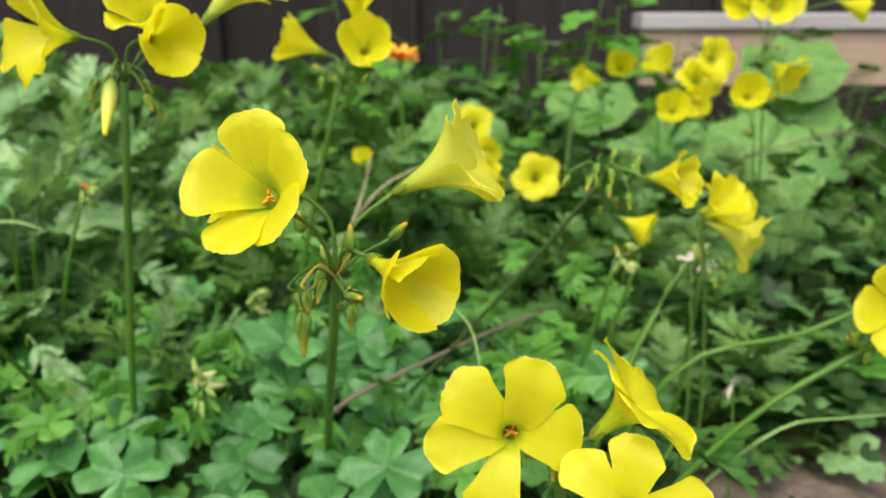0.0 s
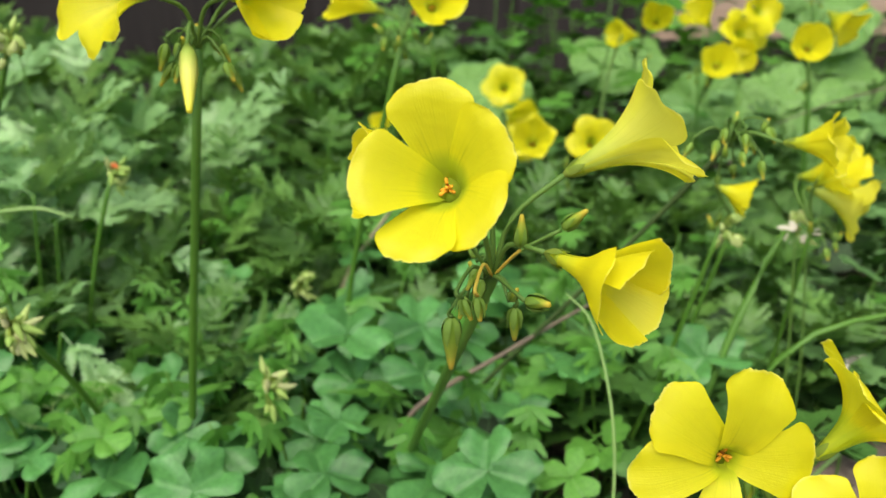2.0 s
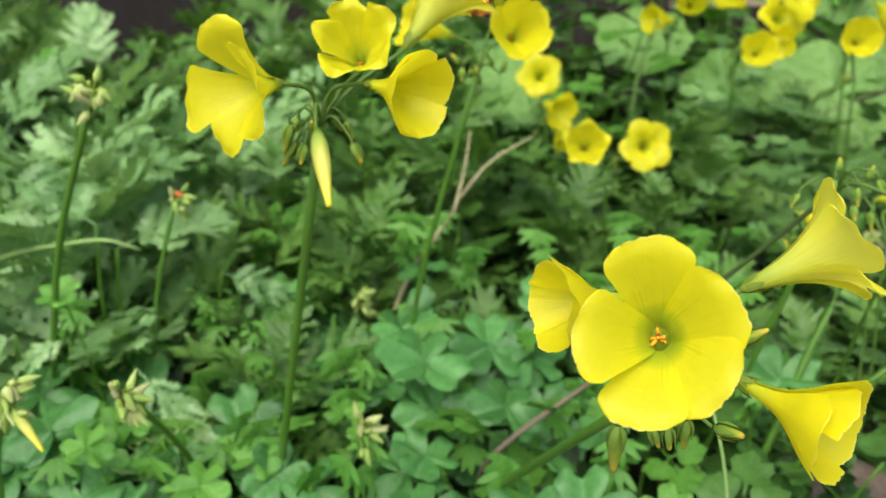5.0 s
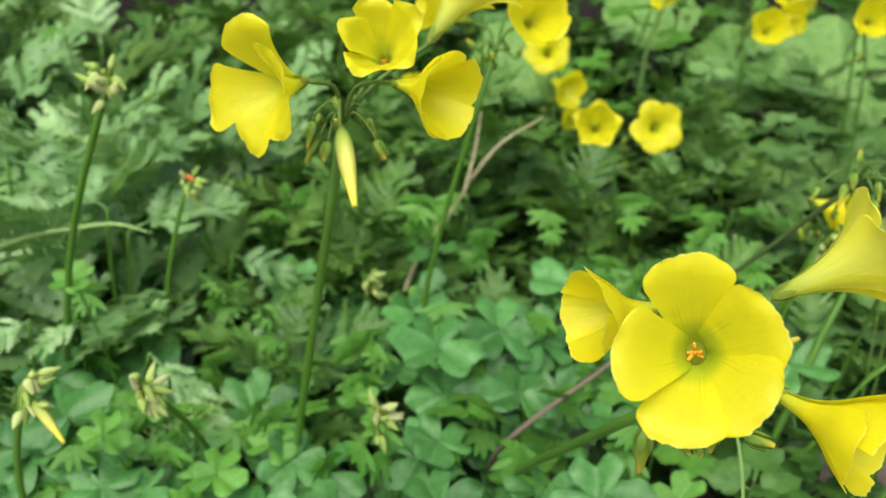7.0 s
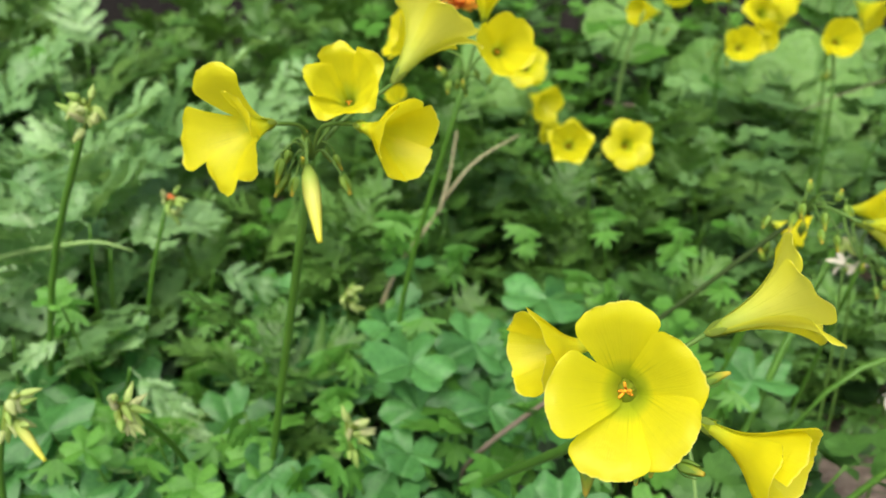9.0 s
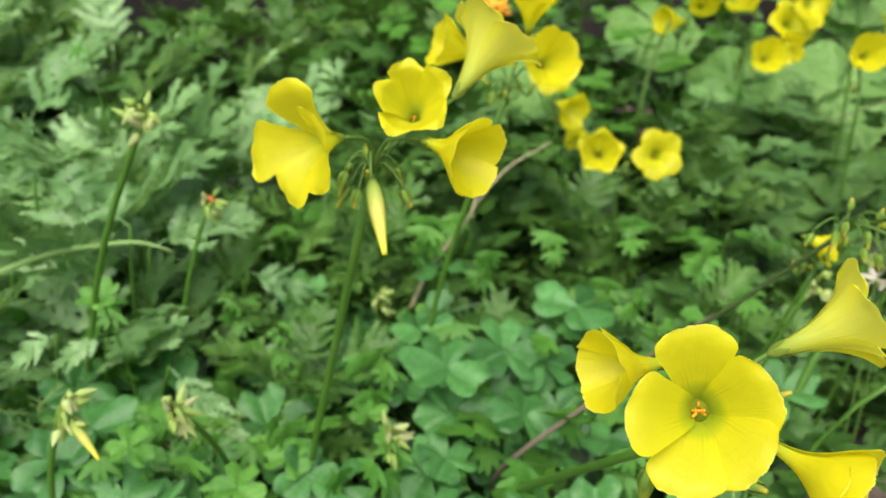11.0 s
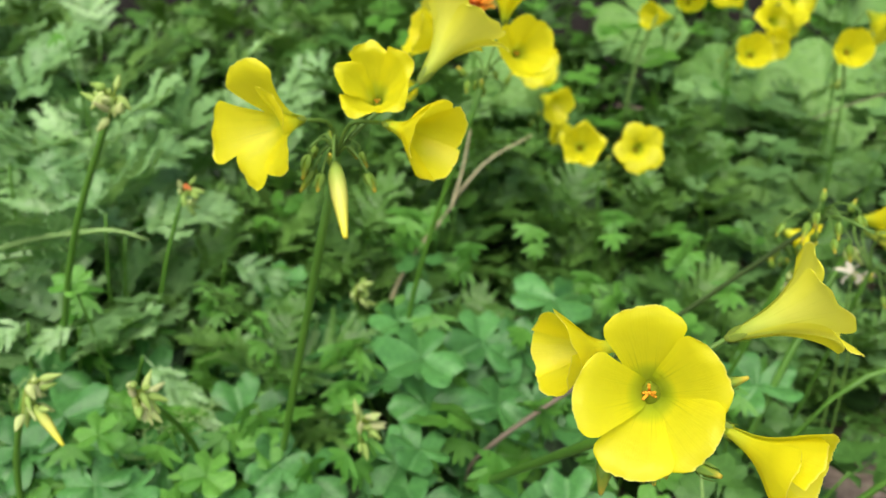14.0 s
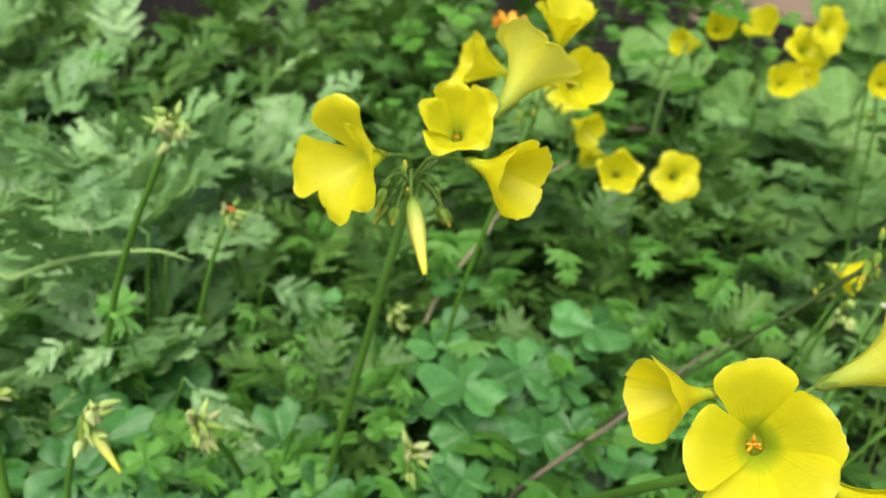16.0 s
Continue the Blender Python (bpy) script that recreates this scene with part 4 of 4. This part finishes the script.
def loose_stalk(name, pts, radii, material, label, category):
    ob = new(name)
    ob.location = pts[0]
    BASES[ob.name] = Vector(pts[0])
    tagged(ob, label, category)
    stalk("stem", ob, pts, radii, material, 7)
    return ob


twig = loose_stalk("twig", [(-0.125, 0.55, 0.0), (-0.0930, 0.5501, 0.0987), (-0.067, 0.556, 0.136), (-0.040, 0.565, 0.170), (-0.008, 0.58, 0.184)],
                   [0.0018, 0.0016, 0.0013, 0.0009, 0.0006], TWIG, "thin forked dry brown twig standing among leaves", "twig")
stalk("fork", twig, [(-0.060, 0.557, 0.144), (-0.052, 0.566, 0.168), (-0.047, 0.575, 0.19)], [0.0013, 0.0009, 0.0005], TWIG, 6)
loose_stalk("twig", [(-0.050, 0.432, 0.0), (-0.062, 0.412, 0.055), (-0.0520, 0.386, 0.0965), (-0.0135, 0.405, 0.1115), (0.030, 0.440, 0.119), (0.062, 0.462, 0.123)],
            [0.0010, 0.0011, 0.0013, 0.0011, 0.0008, 0.0005], TWIG_DARK, "long dry brown twig leaning over the clover", "twig")
loose_stalk("grass_blade", [(-0.385, 0.44, 0.0), (-0.3284, 0.4726, 0.1413), (-0.3107, 0.4769, 0.1530), (-0.2845, 0.4795, 0.1620), (-0.2584, 0.4797, 0.1658), (-0.2382, 0.4789, 0.1672), (-0.2210, 0.4770, 0.1622)],
            [0.0014, 0.0017, 0.0017, 0.0015, 0.0013, 0.0010, 0.0004], GRASS, "pale green arching blade of grass", "grass")
loose_stalk("grass_blade", [(-0.225, 0.43, 0.0), (-0.2104, 0.4284, 0.0349), (-0.1841, 0.4271, 0.040), (-0.155, 0.43, 0.026), (-0.135, 0.44, 0.0)],
            [0.001, 0.0012, 0.0012, 0.0011, 0.0006], GRASS, "pale green arching blade of grass", "grass")
loose_stalk("grass_blade", [(0.010, 0.30, 0.0), (0.014, 0.300, 0.085), (0.0165, 0.312, 0.125), (0.0125, 0.330, 0.155), (0.004, 0.34, 0.165)],
            [0.0007, 0.0006, 0.0006, 0.0005, 0.0003], GRASS, "thin pale green curved stalk without a flower", "grass")
loose_stalk("grass_blade", [(0.085, 0.385, 0.0), (0.1202, 0.3758, 0.0596), (0.1606, 0.3834, 0.0883), (0.1929, 0.3848, 0.0935), (0.25, 0.39, 0.095)],
            [0.0013, 0.0011, 0.0009, 0.0007, 0.0005], GRASS, "pale leaning stalk over bare soil", "grass")
loose_stalk("grass_blade", [(0.06, 0.40, 0.0), (0.1067, 0.3897, 0.1117), (0.1714, 0.3953, 0.1325), (0.2091, 0.3995, 0.1481)],
            [0.0015, 0.0014, 0.0013, 0.001], STEM, "long green leaning flower stalk without flowers", "grass")

loose_stalk("grass_blade", [(0.120, 0.84, 0.0), (0.113, 0.795, 0.150), (0.116, 0.775, 0.200), (0.1233, 0.7675, 0.2265)],
            [0.0018, 0.0018, 0.0016, 0.0011], GRASS, "pale green bent flower stalk at the back", "stalk")
loose_stalk("twig", [(0.40, 0.70, 0.0), (0.365, 0.69, 0.15), (0.325, 0.685, 0.188), (0.262, 0.672, 0.182), (0.215, 0.665, 0.168)],
            [0.001, 0.0009, 0.0008, 0.0006, 0.0004], TWIG_DARK, "thin dark twig before a large leaf", "twig")


def thread_sprig(top, foot, seed):
    """A sprig with thread-fine leaves."""
    ob = thing("thread_leaved_sprig", foot, "fine green sprig with thread-like leaves", "plant")
    r = random.Random(seed)
    foot, top = Vector(foot), Vector(top)
    stalk("stem", ob, [foot, foot.lerp(top, 0.5) + Vector((0.003, 0, 0.004)), top], [0.0008, 0.0007, 0.0005], STEM, 6)
    for k in range(9):
        a = 2.4 * k
        base = foot.lerp(top, 0.72 + 0.28 * k / 8)
        tip = base + Vector((math.cos(a), math.sin(a), r.uniform(0.3, 0.9))) * r.uniform(0.010, 0.017)
        leaf = stalk("leaf", ob, [base, base.lerp(tip, 0.5) + Vector((0, 0, 0.001)), tip], [0.00035, 0.0003, 0.0002], GRASS, 4)
        for j in range(5):
            q = base.lerp(tip, 0.35 + 0.14 * j)
            out = Vector((math.cos(a + (1.2 if j % 2 else -1.2)), math.sin(a + (1.2 if j % 2 else -1.2)), 0.6)) * 0.0045
            v, f, uv = tube([q - foot, q + out * 0.5 - foot, q + out - foot], [0.0003, 0.00028, 0.0002], 4, 3)
            hang("thread", mesh_of("thread", v, f, GRASS, uv), leaf)


thread_sprig((-0.1955, 0.4036, 0.1000), (-0.2120, 0.4230, 0.0), 1)
thread_sprig((-0.2120, 0.3950, 0.0900), (-0.2250, 0.4120, 0.0), 3)
thread_sprig((-0.2850, 0.4300, 0.1000), (-0.2900, 0.4450, 0.0), 2)

# ---- large round leaves ----
UP = (-0.1, -0.55, 0.83)
for i, (at, axis, toward, size, foot) in enumerate((
        ((0.300, 0.820, 0.150), (-0.15, -0.75, 0.65), (-0.5, -0.5, -0.6), 0.058, (0.27, 0.86, 0)),
        ((0.372, 0.935, 0.160), (-0.25, -0.80, 0.55), (0.5, -0.5, -0.6), 0.060, (0.35, 0.97, 0)),
        ((0.300, 0.770, 0.098), (0.1, -0.6, 0.8), (0.5, -0.6, -0.3), 0.045, (0.27, 0.80, 0)),
        ((0.215, 0.850, 0.150), (-0.3, -0.7, 0.65), (-0.4, -0.6, -0.3), 0.046, (0.24, 0.88, 0)),
        ((0.222, 0.745, 0.085), (0.0, -0.4, 0.9), (0.2, -0.8, -0.3), 0.044, (0.25, 0.79, 0)),
        ((0.3754, 0.960, 0.235), UP, (0.3, -0.7, -0.3), 0.055, (0.36, 0.99, 0)),
        ((0.020, 0.830, 0.170), (0.1, -0.7, 0.7), (-0.5, -0.6, -0.3), 0.045, (0.03, 0.87, 0)),
        ((0.150, 0.900, 0.200), UP, (0.3, -0.8, -0.4), 0.045, (0.15, 0.93, 0)),
        ((0.405, 0.820, 0.055), (-0.2, -0.65, 0.75), (0.4, -0.6, -0.3), 0.060, (0.38, 0.86, 0)))):
    mallow_leaf(at, axis, toward, size, foot, i)

# ---- beds of leaves ----
bed = random.Random(21)
for x, y in scatter(bed, 46, -0.62, 0.0, 0.46, 1.02, 0.068):
    if (x > -0.06 and y < 0.60) or (x > -0.14 and y < 0.56):
        continue
    if y > 0.73 and x > -0.42 + 0.25 * (y - 0.73):
        weed_plant((x, y, 0), bed.uniform(0.11, 0.165), bed.randrange(13, 17), bed, WEEDS, "dark green weed with finger-lobed leaves before the fence")
        continue
    fern = x > (-0.215 if y < 0.62 else -0.185)
    feathery_plant((x, y, 0), min(0.225 if x < -0.42 else 0.175, 0.115 + 0.25 * (y - 0.44)) * bed.uniform(0.8, 1.1), bed.randrange(12, 15) if fern else bed.randrange(7, 10), bed, (0.62 if y < 0.64 else 0.8) if fern else 1.0, fern)
for x, y, top in ((-0.240, 0.610, 0.150), (-0.200, 0.665, 0.155), (-0.270, 0.680, 0.160), (-0.278, 0.525, 0.140), (-0.310, 0.590, 0.170), (-0.345, 0.530, 0.150)):
    feathery_plant((x, y, 0), top, 9, bed)
fill = random.Random(31)
for x, y, top, fern in ((-0.240, 0.545, 0.095, False), (-0.205, 0.560, 0.100, True), (-0.175, 0.575, 0.105, True), (-0.225, 0.590, 0.110, False), (-0.262, 0.565, 0.105, False), (-0.150, 0.560, 0.095, True),
                        (-0.320, 0.500, 0.095, False), (-0.290, 0.490, 0.085, False)):
    feathery_plant((x, y, 0), top, 9, fill, 0.62, fern)
for x, y in scatter(bed, 26, -0.75, 0.1, 0.96, 1.2, 0.075):
    if x < -0.45:
        feathery_plant((x, y, 0), bed.uniform(0.14, 0.215), bed.randrange(10, 13), bed, 1.1)
    else:
        weed_plant((x, y, 0), bed.uniform(0.13, 0.20) + 0.04 * (x > -0.1), bed.randrange(13, 17), bed, WEEDS, "dark green weed with finger-lobed leaves before the fence")
for x, y in scatter(bed, 16, -0.55, 0.0, 1.0, 1.2, 0.075):
    feathery_plant((x, y, 0), bed.uniform(0.15, 0.185), bed.randrange(11, 14), bed, 0.95, True)
for x, y in scatter(bed, 34, -0.36, 0.11, 0.345, 0.53, 0.044):
    if x < -0.17 and y > 0.47:
        continue
    if x > 0.01:
        weed_plant((x, y, 0), bed.uniform(0.06, 0.10), bed.randrange(10, 14), bed, WEEDS, "low dark green weed with finger-lobed leaves")
        continue
    if -0.215 < x < -0.135 and y < 0.43:
        clover_plant((x, y, 0), bed.randrange(6, 9), bed, 0.02, 0.05, 0.036)
        continue
    clover_plant((x, y, 0), bed.randrange(7, 10), bed, 0.03, 0.085 + 0.10 * (y - 0.33), 0.042)
for x, y in scatter(bed, 62, -0.12, 0.62, 0.50, 1.05, 0.062):
    if bare(x, y) or (0.19 < x < 0.43 and 0.58 < y < 0.80):
        continue
    fresh = bed.random() < 0.2
    if not fresh and bed.random() < 0.62:
        feathery_plant((x, y, 0), min(0.17, 0.07 + 0.2 * (y - 0.48)) * bed.uniform(0.8, 1.1), bed.randrange(16, 20), bed, 0.58, True)
        continue
    weed_plant((x, y, 0), min(0.20, 0.08 + 0.22 * (y - 0.48)) * bed.uniform(0.75, 1.15), bed.randrange(10, 15), bed,
               FRESH_WEEDS if fresh else WEEDS, "bright green weed with finely cut leaves" if fresh else "green leafy weed with finger-lobed leaves")
for x, y in scatter(bed, 13, 0.13, 0.40, 0.515, 0.64, 0.05):
    if bed.random() < 0.5:
        feathery_plant((x, y, 0), bed.uniform(0.05, 0.08), 12, bed, 0.5, True)
        continue
    weed_plant((x, y, 0), bed.uniform(0.045, 0.08), bed.randrange(11, 15), bed, PALE_WEEDS, "low pale green weed beside bare soil")
for x, y in scatter(bed, 15, -0.08, 0.30, 0.86, 1.04, 0.07):
    weed_plant((x, y, 0), bed.uniform(0.22, 0.33), bed.randrange(12, 16), bed, FRESH_WEEDS, "tall bright green weed with finger-lobed leaves")
for x, y in scatter(bed, 12, -0.02, 0.60, 0.92, 1.06, 0.09):
    weed_plant((x, y, 0), bed.uniform(0.20, 0.285), bed.randrange(12, 16), bed, WEEDS, "tall green weed with finger-lobed leaves before the fence")
for x, y in scatter(bed, 26, -0.06, 0.36, 0.72, 1.02, 0.06):
    weed_plant((x, y, 0), bed.uniform(0.10, 0.16) + 0.16 * max(0.0, y - 0.76), bed.randrange(14, 18), bed, PALE_WEEDS, "pale grey-green weed with finger-lobed leaves")
weed_plant((0.470, 1.0, 0), 0.262, 9, bed, FRESH_WEEDS, "tall bright green weed before a pale board")
weed_plant((0.030, 1.02, 0), 0.275, 12, bed, PALE_WEEDS, "tall pale grey-green weed before the fence")
weed_plant((0.090, 1.00, 0), 0.265, 13, bed, PALE_WEEDS, "tall pale grey-green weed before the fence")
weed_plant((0.300, 1.03, 0), 0.235, 12, bed, PALE_WEEDS, "tall pale grey-green weed before a pale board")
for x, y in scatter(bed, 7, -0.30, 0.10, 0.43, 0.52, 0.06):
    weed_plant((x, y, 0), bed.uniform(0.075, 0.115), 6, bed, FRESH_WEEDS, "small bright green seedling with finger-lobed leaves")
# small bright seedlings whose leaves hang like fans


def seedling(at, r):
    foot = (at[0] + 0.012, at[1] + 0.02, 0)
    ob = thing("seedling", foot, "small seedling with bright green fan-shaped leaves", "plant", "fan-leaved seedlings")
    top = Vector(at) - Vector(foot)
    stalk("stem", ob, [foot, Vector(foot) + top * 0.55 + Vector((0, 0, 0.008)), at], [0.0008, 0.0007, 0.0005], STEM, 5)
    for k in range(r.randrange(2, 5)):
        hang("leaf", FANS[r.randrange(4)], ob, leaf_pose(top - Vector((0, 0, 0.006 * k)) + Vector((r.uniform(-1, 1), r.uniform(-1, 1), 0)) * 0.005,
                                                        r.uniform(200, 340), r.uniform(-75, -10), r.uniform(0.011, 0.016), r.uniform(-20, 20)))


for at in ((-0.1266, 0.4539, 0.1095), (-0.2617, 0.4796, 0.1346), (-0.1294, 0.4638, 0.0964), (-0.1639, 0.4690, 0.1023), (-0.2840, 0.5893, 0.2470),
           (-0.1223, 0.4416, 0.0991), (-0.0586, 0.4664, 0.0971), (-0.1640, 0.5827, 0.1500), (-0.1823, 0.3709, 0.1000), (-0.1749, 0.4067, 0.0952),
           (-0.1994, 0.3914, 0.1050), (-0.1403, 0.3826, 0.0948), (-0.0832, 0.5494, 0.1500), (-0.0835, 0.3972, 0.0850)):
    seedling(at, bed)
for x, y in scatter(bed, 46, -0.32, 0.10, 0.37, 0.60, 0.034):
    seedling((x, y, bed.uniform(0.085, 0.118) + 0.22 * max(0, y - 0.47)), bed)
for x, y in scatter(fill, 7, -0.34, -0.225, 0.36, 0.46, 0.04):
    clover_plant((x, y, 0), fill.randrange(6, 9), fill, 0.05, 0.10, 0.035)
# single large clover leaves that stand out above the clump
for x, y, z, size in ((-0.1257, 0.4714, 0.0993, 0.025), (-0.0485, 0.4737, 0.0990, 0.025), (-0.0843, 0.4381, 0.1104, 0.026),
                      (-0.2465, 0.3960, 0.1109, 0.024), (-0.2619, 0.3911, 0.0979, 0.022), (-0.1991, 0.3991, 0.0747, 0.022),
                      (-0.1746, 0.4340, 0.0828, 0.026), (-0.0964, 0.3950, 0.0791, 0.023), (-0.0807, 0.4308, 0.0880, 0.024),
                      (0.0845, 0.4188, 0.1007, 0.022), (-0.0483, 0.4060, 0.1033, 0.022), (-0.0048, 0.4943, 0.1132, 0.026),
                      (-0.1412, 0.3814, 0.0805, 0.023), (-0.1781, 0.3612, 0.0825, 0.021)):
    ob = thing("clover_leaf", (x + 0.01, y + 0.02, 0), "large blue-green three-part clover leaf on a thin stalk", "leaf", "large clover leaves")
    clover_leaf(ob, (x + 0.01, y + 0.02, 0), (x, y, z), size, LEAFLETS, bed, 14)
for x, y, z, size in ((-0.1790, 0.3650, 0.1000, 0.014), (-0.2250, 0.3760, 0.1150, 0.012), (-0.2400, 0.4300, 0.0950, 0.014),
                      (-0.1600, 0.3900, 0.0950, 0.013), (-0.2200, 0.4150, 0.1000, 0.013), (-0.2507, 0.4450, 0.1540, 0.0115)):
    ob = thing("clover_leaf", (x + 0.01, y + 0.02, 0), "bright yellow-green three-part clover leaf on a thin stalk", "leaf", "bright clover leaves")
    clover_leaf(ob, (x + 0.01, y + 0.02, 0), (x, y, z), size, FRESH_LEAFLETS, bed, 14)


def lobed_leaf(at, toward, size, foot, k):
    """A single broad leaf cut into rounded fingers."""
    ob = thing("lobed_leaf", foot, "blue-green finger-lobed leaf on a thin stalk over the clover", "leaf", "finger-lobed leaves")
    stalk("petiole", ob, [foot, Vector(foot).lerp(Vector(at), 0.6) + Vector((0, 0.003, 0.006)), at], [0.001, 0.0009, 0.0007], STEM, 6)
    hang("leaf", LOBED[k % 4], ob, Matrix.Translation(Vector(at) - Vector(foot)) @ facing((0.0, -0.55, 0.83), toward) @ Matrix.Scale(size, 4))


for k, (at, toward, size) in enumerate((((-0.048, 0.490, 0.104), (0.2, -1, -0.5), 0.062), ((-0.058, 0.505, 0.112), (-0.8, -0.3, 0.2), 0.045), ((-0.035, 0.488, 0.108), (1.0, 0.1, 0.1), 0.045),
                                        ((-0.075, 0.520, 0.110), (-0.2, 0.3, 1), 0.042), ((0.005, 0.520, 0.105), (0.4, -0.8, -0.2), 0.045), ((-0.010, 0.430, 0.090), (-0.6, -0.8, -0.3), 0.042),
                                        ((-0.105, 0.420, 0.085), (0.3, -0.9, -0.3), 0.04), ((0.030, 0.480, 0.100), (0.6, -0.6, -0.2), 0.045))):
    lobed_leaf(at, toward, size, (at[0] - 0.01, at[1] + 0.02, 0), k)


def silver_frond(root, tip, foot, r, broad, label):
    """A single feathery leaf on its own stalk, its face turned up and outwards."""
    ob = thing("feathery_leaf", foot, label, "leaf", "silvery feathery leaves")
    way = Vector(tip) - Vector(root)
    stalk("petiole", ob, [foot, Vector(foot).lerp(Vector(root), 0.6) + Vector((-0.004, 0.004, 0.01)), root], [0.0011, 0.001, 0.0008], STEM, 6)
    m = Matrix.Translation(Vector(root) - Vector(foot)) @ facing((0.1, -0.55, 0.83), way) @ Matrix.Scale(1.25 * way.length, 4) @ Matrix.Diagonal((1, broad, 1, 1))
    hang("leaf", FEATHERS[r.randrange(8)], ob, m)


silver_frond((-0.2230, 0.4450, 0.1130), (-0.1890, 0.4180, 0.0950), (-0.2400, 0.4650, 0.0), bed, 0.5, "single silvery green feathery leaf over the clover")
tall = random.Random(61)
for root, tip in (((-0.315, 0.500, 0.142), (-0.285, 0.487, 0.200)), ((-0.295, 0.503, 0.155), (-0.270, 0.490, 0.190)),
                  ((-0.24, 0.5, 0.155), (-0.212, 0.485, 0.208)), ((-0.297, 0.51, 0.194), (-0.253, 0.495, 0.206)),
                  ((-0.253, 0.45, 0.128), (-0.271, 0.435, 0.134)), ((-0.252, 0.54, 0.176), (-0.238, 0.525, 0.218)),
                  ((-0.189, 0.48, 0.101), (-0.162, 0.465, 0.115)), ((-0.273, 0.5, 0.162), (-0.284, 0.485, 0.217)),
                  ((-0.273, 0.44, 0.137), (-0.288, 0.425, 0.14)), ((-0.192, 0.52, 0.13), (-0.164, 0.505, 0.14)),
                  ((-0.336, 0.500, 0.148), (-0.312, 0.490, 0.204)), ((-0.355, 0.500, 0.138), (-0.335, 0.485, 0.182)),
                  ((-0.275, 0.500, 0.142), (-0.297, 0.492, 0.138)), ((-0.245, 0.49, 0.172), (-0.25, 0.475, 0.208))):
    silver_frond(root, tip, (root[0] - 0.012, root[1] + 0.02, 0), tall, 0.8, "silvery green feathery leaf standing up among darker plants")
undergrowth()


def withered_flower(at, foot, seed):
    ob = thing("withered_flower", foot, "small withered whitish flower on a thin dry stalk", "flower", "withered flowers")
    r = random.Random(seed)
    stalk("stem", ob, [foot, Vector(foot).lerp(Vector(at), 0.5) + Vector((0.004, 0, 0.004)), at], [0.0008, 0.0007, 0.0006], STEM_DARK, 6)
    out = ([], [], [])
    lobe(out, (0.0, 0), (1, 0), 0.011, 0.0042, 0, 0.3)
    petal = mesh_of("petal", bend(out[0], 60.0, 0.4), out[1], DRY, out[2])
    for k in range(5):
        m = Matrix.Translation(Vector(at) - BASES[ob.name]) @ leaf_pose((0, 0, 0), 72 * k + r.uniform(-20, 20), r.uniform(-60, 50), r.uniform(0.55, 0.8), r.uniform(-40, 40))
        hang("petal", petal, ob, m)


withered_flower((0.1382, 0.389, 0.1091), (0.14, 0.40, 0), 1)
withered_flower((0.1245, 0.424, 0.1600), (0.125, 0.43, 0), 2)
withered_flower((0.1330, 0.430, 0.1560), (0.135, 0.435, 0), 3)
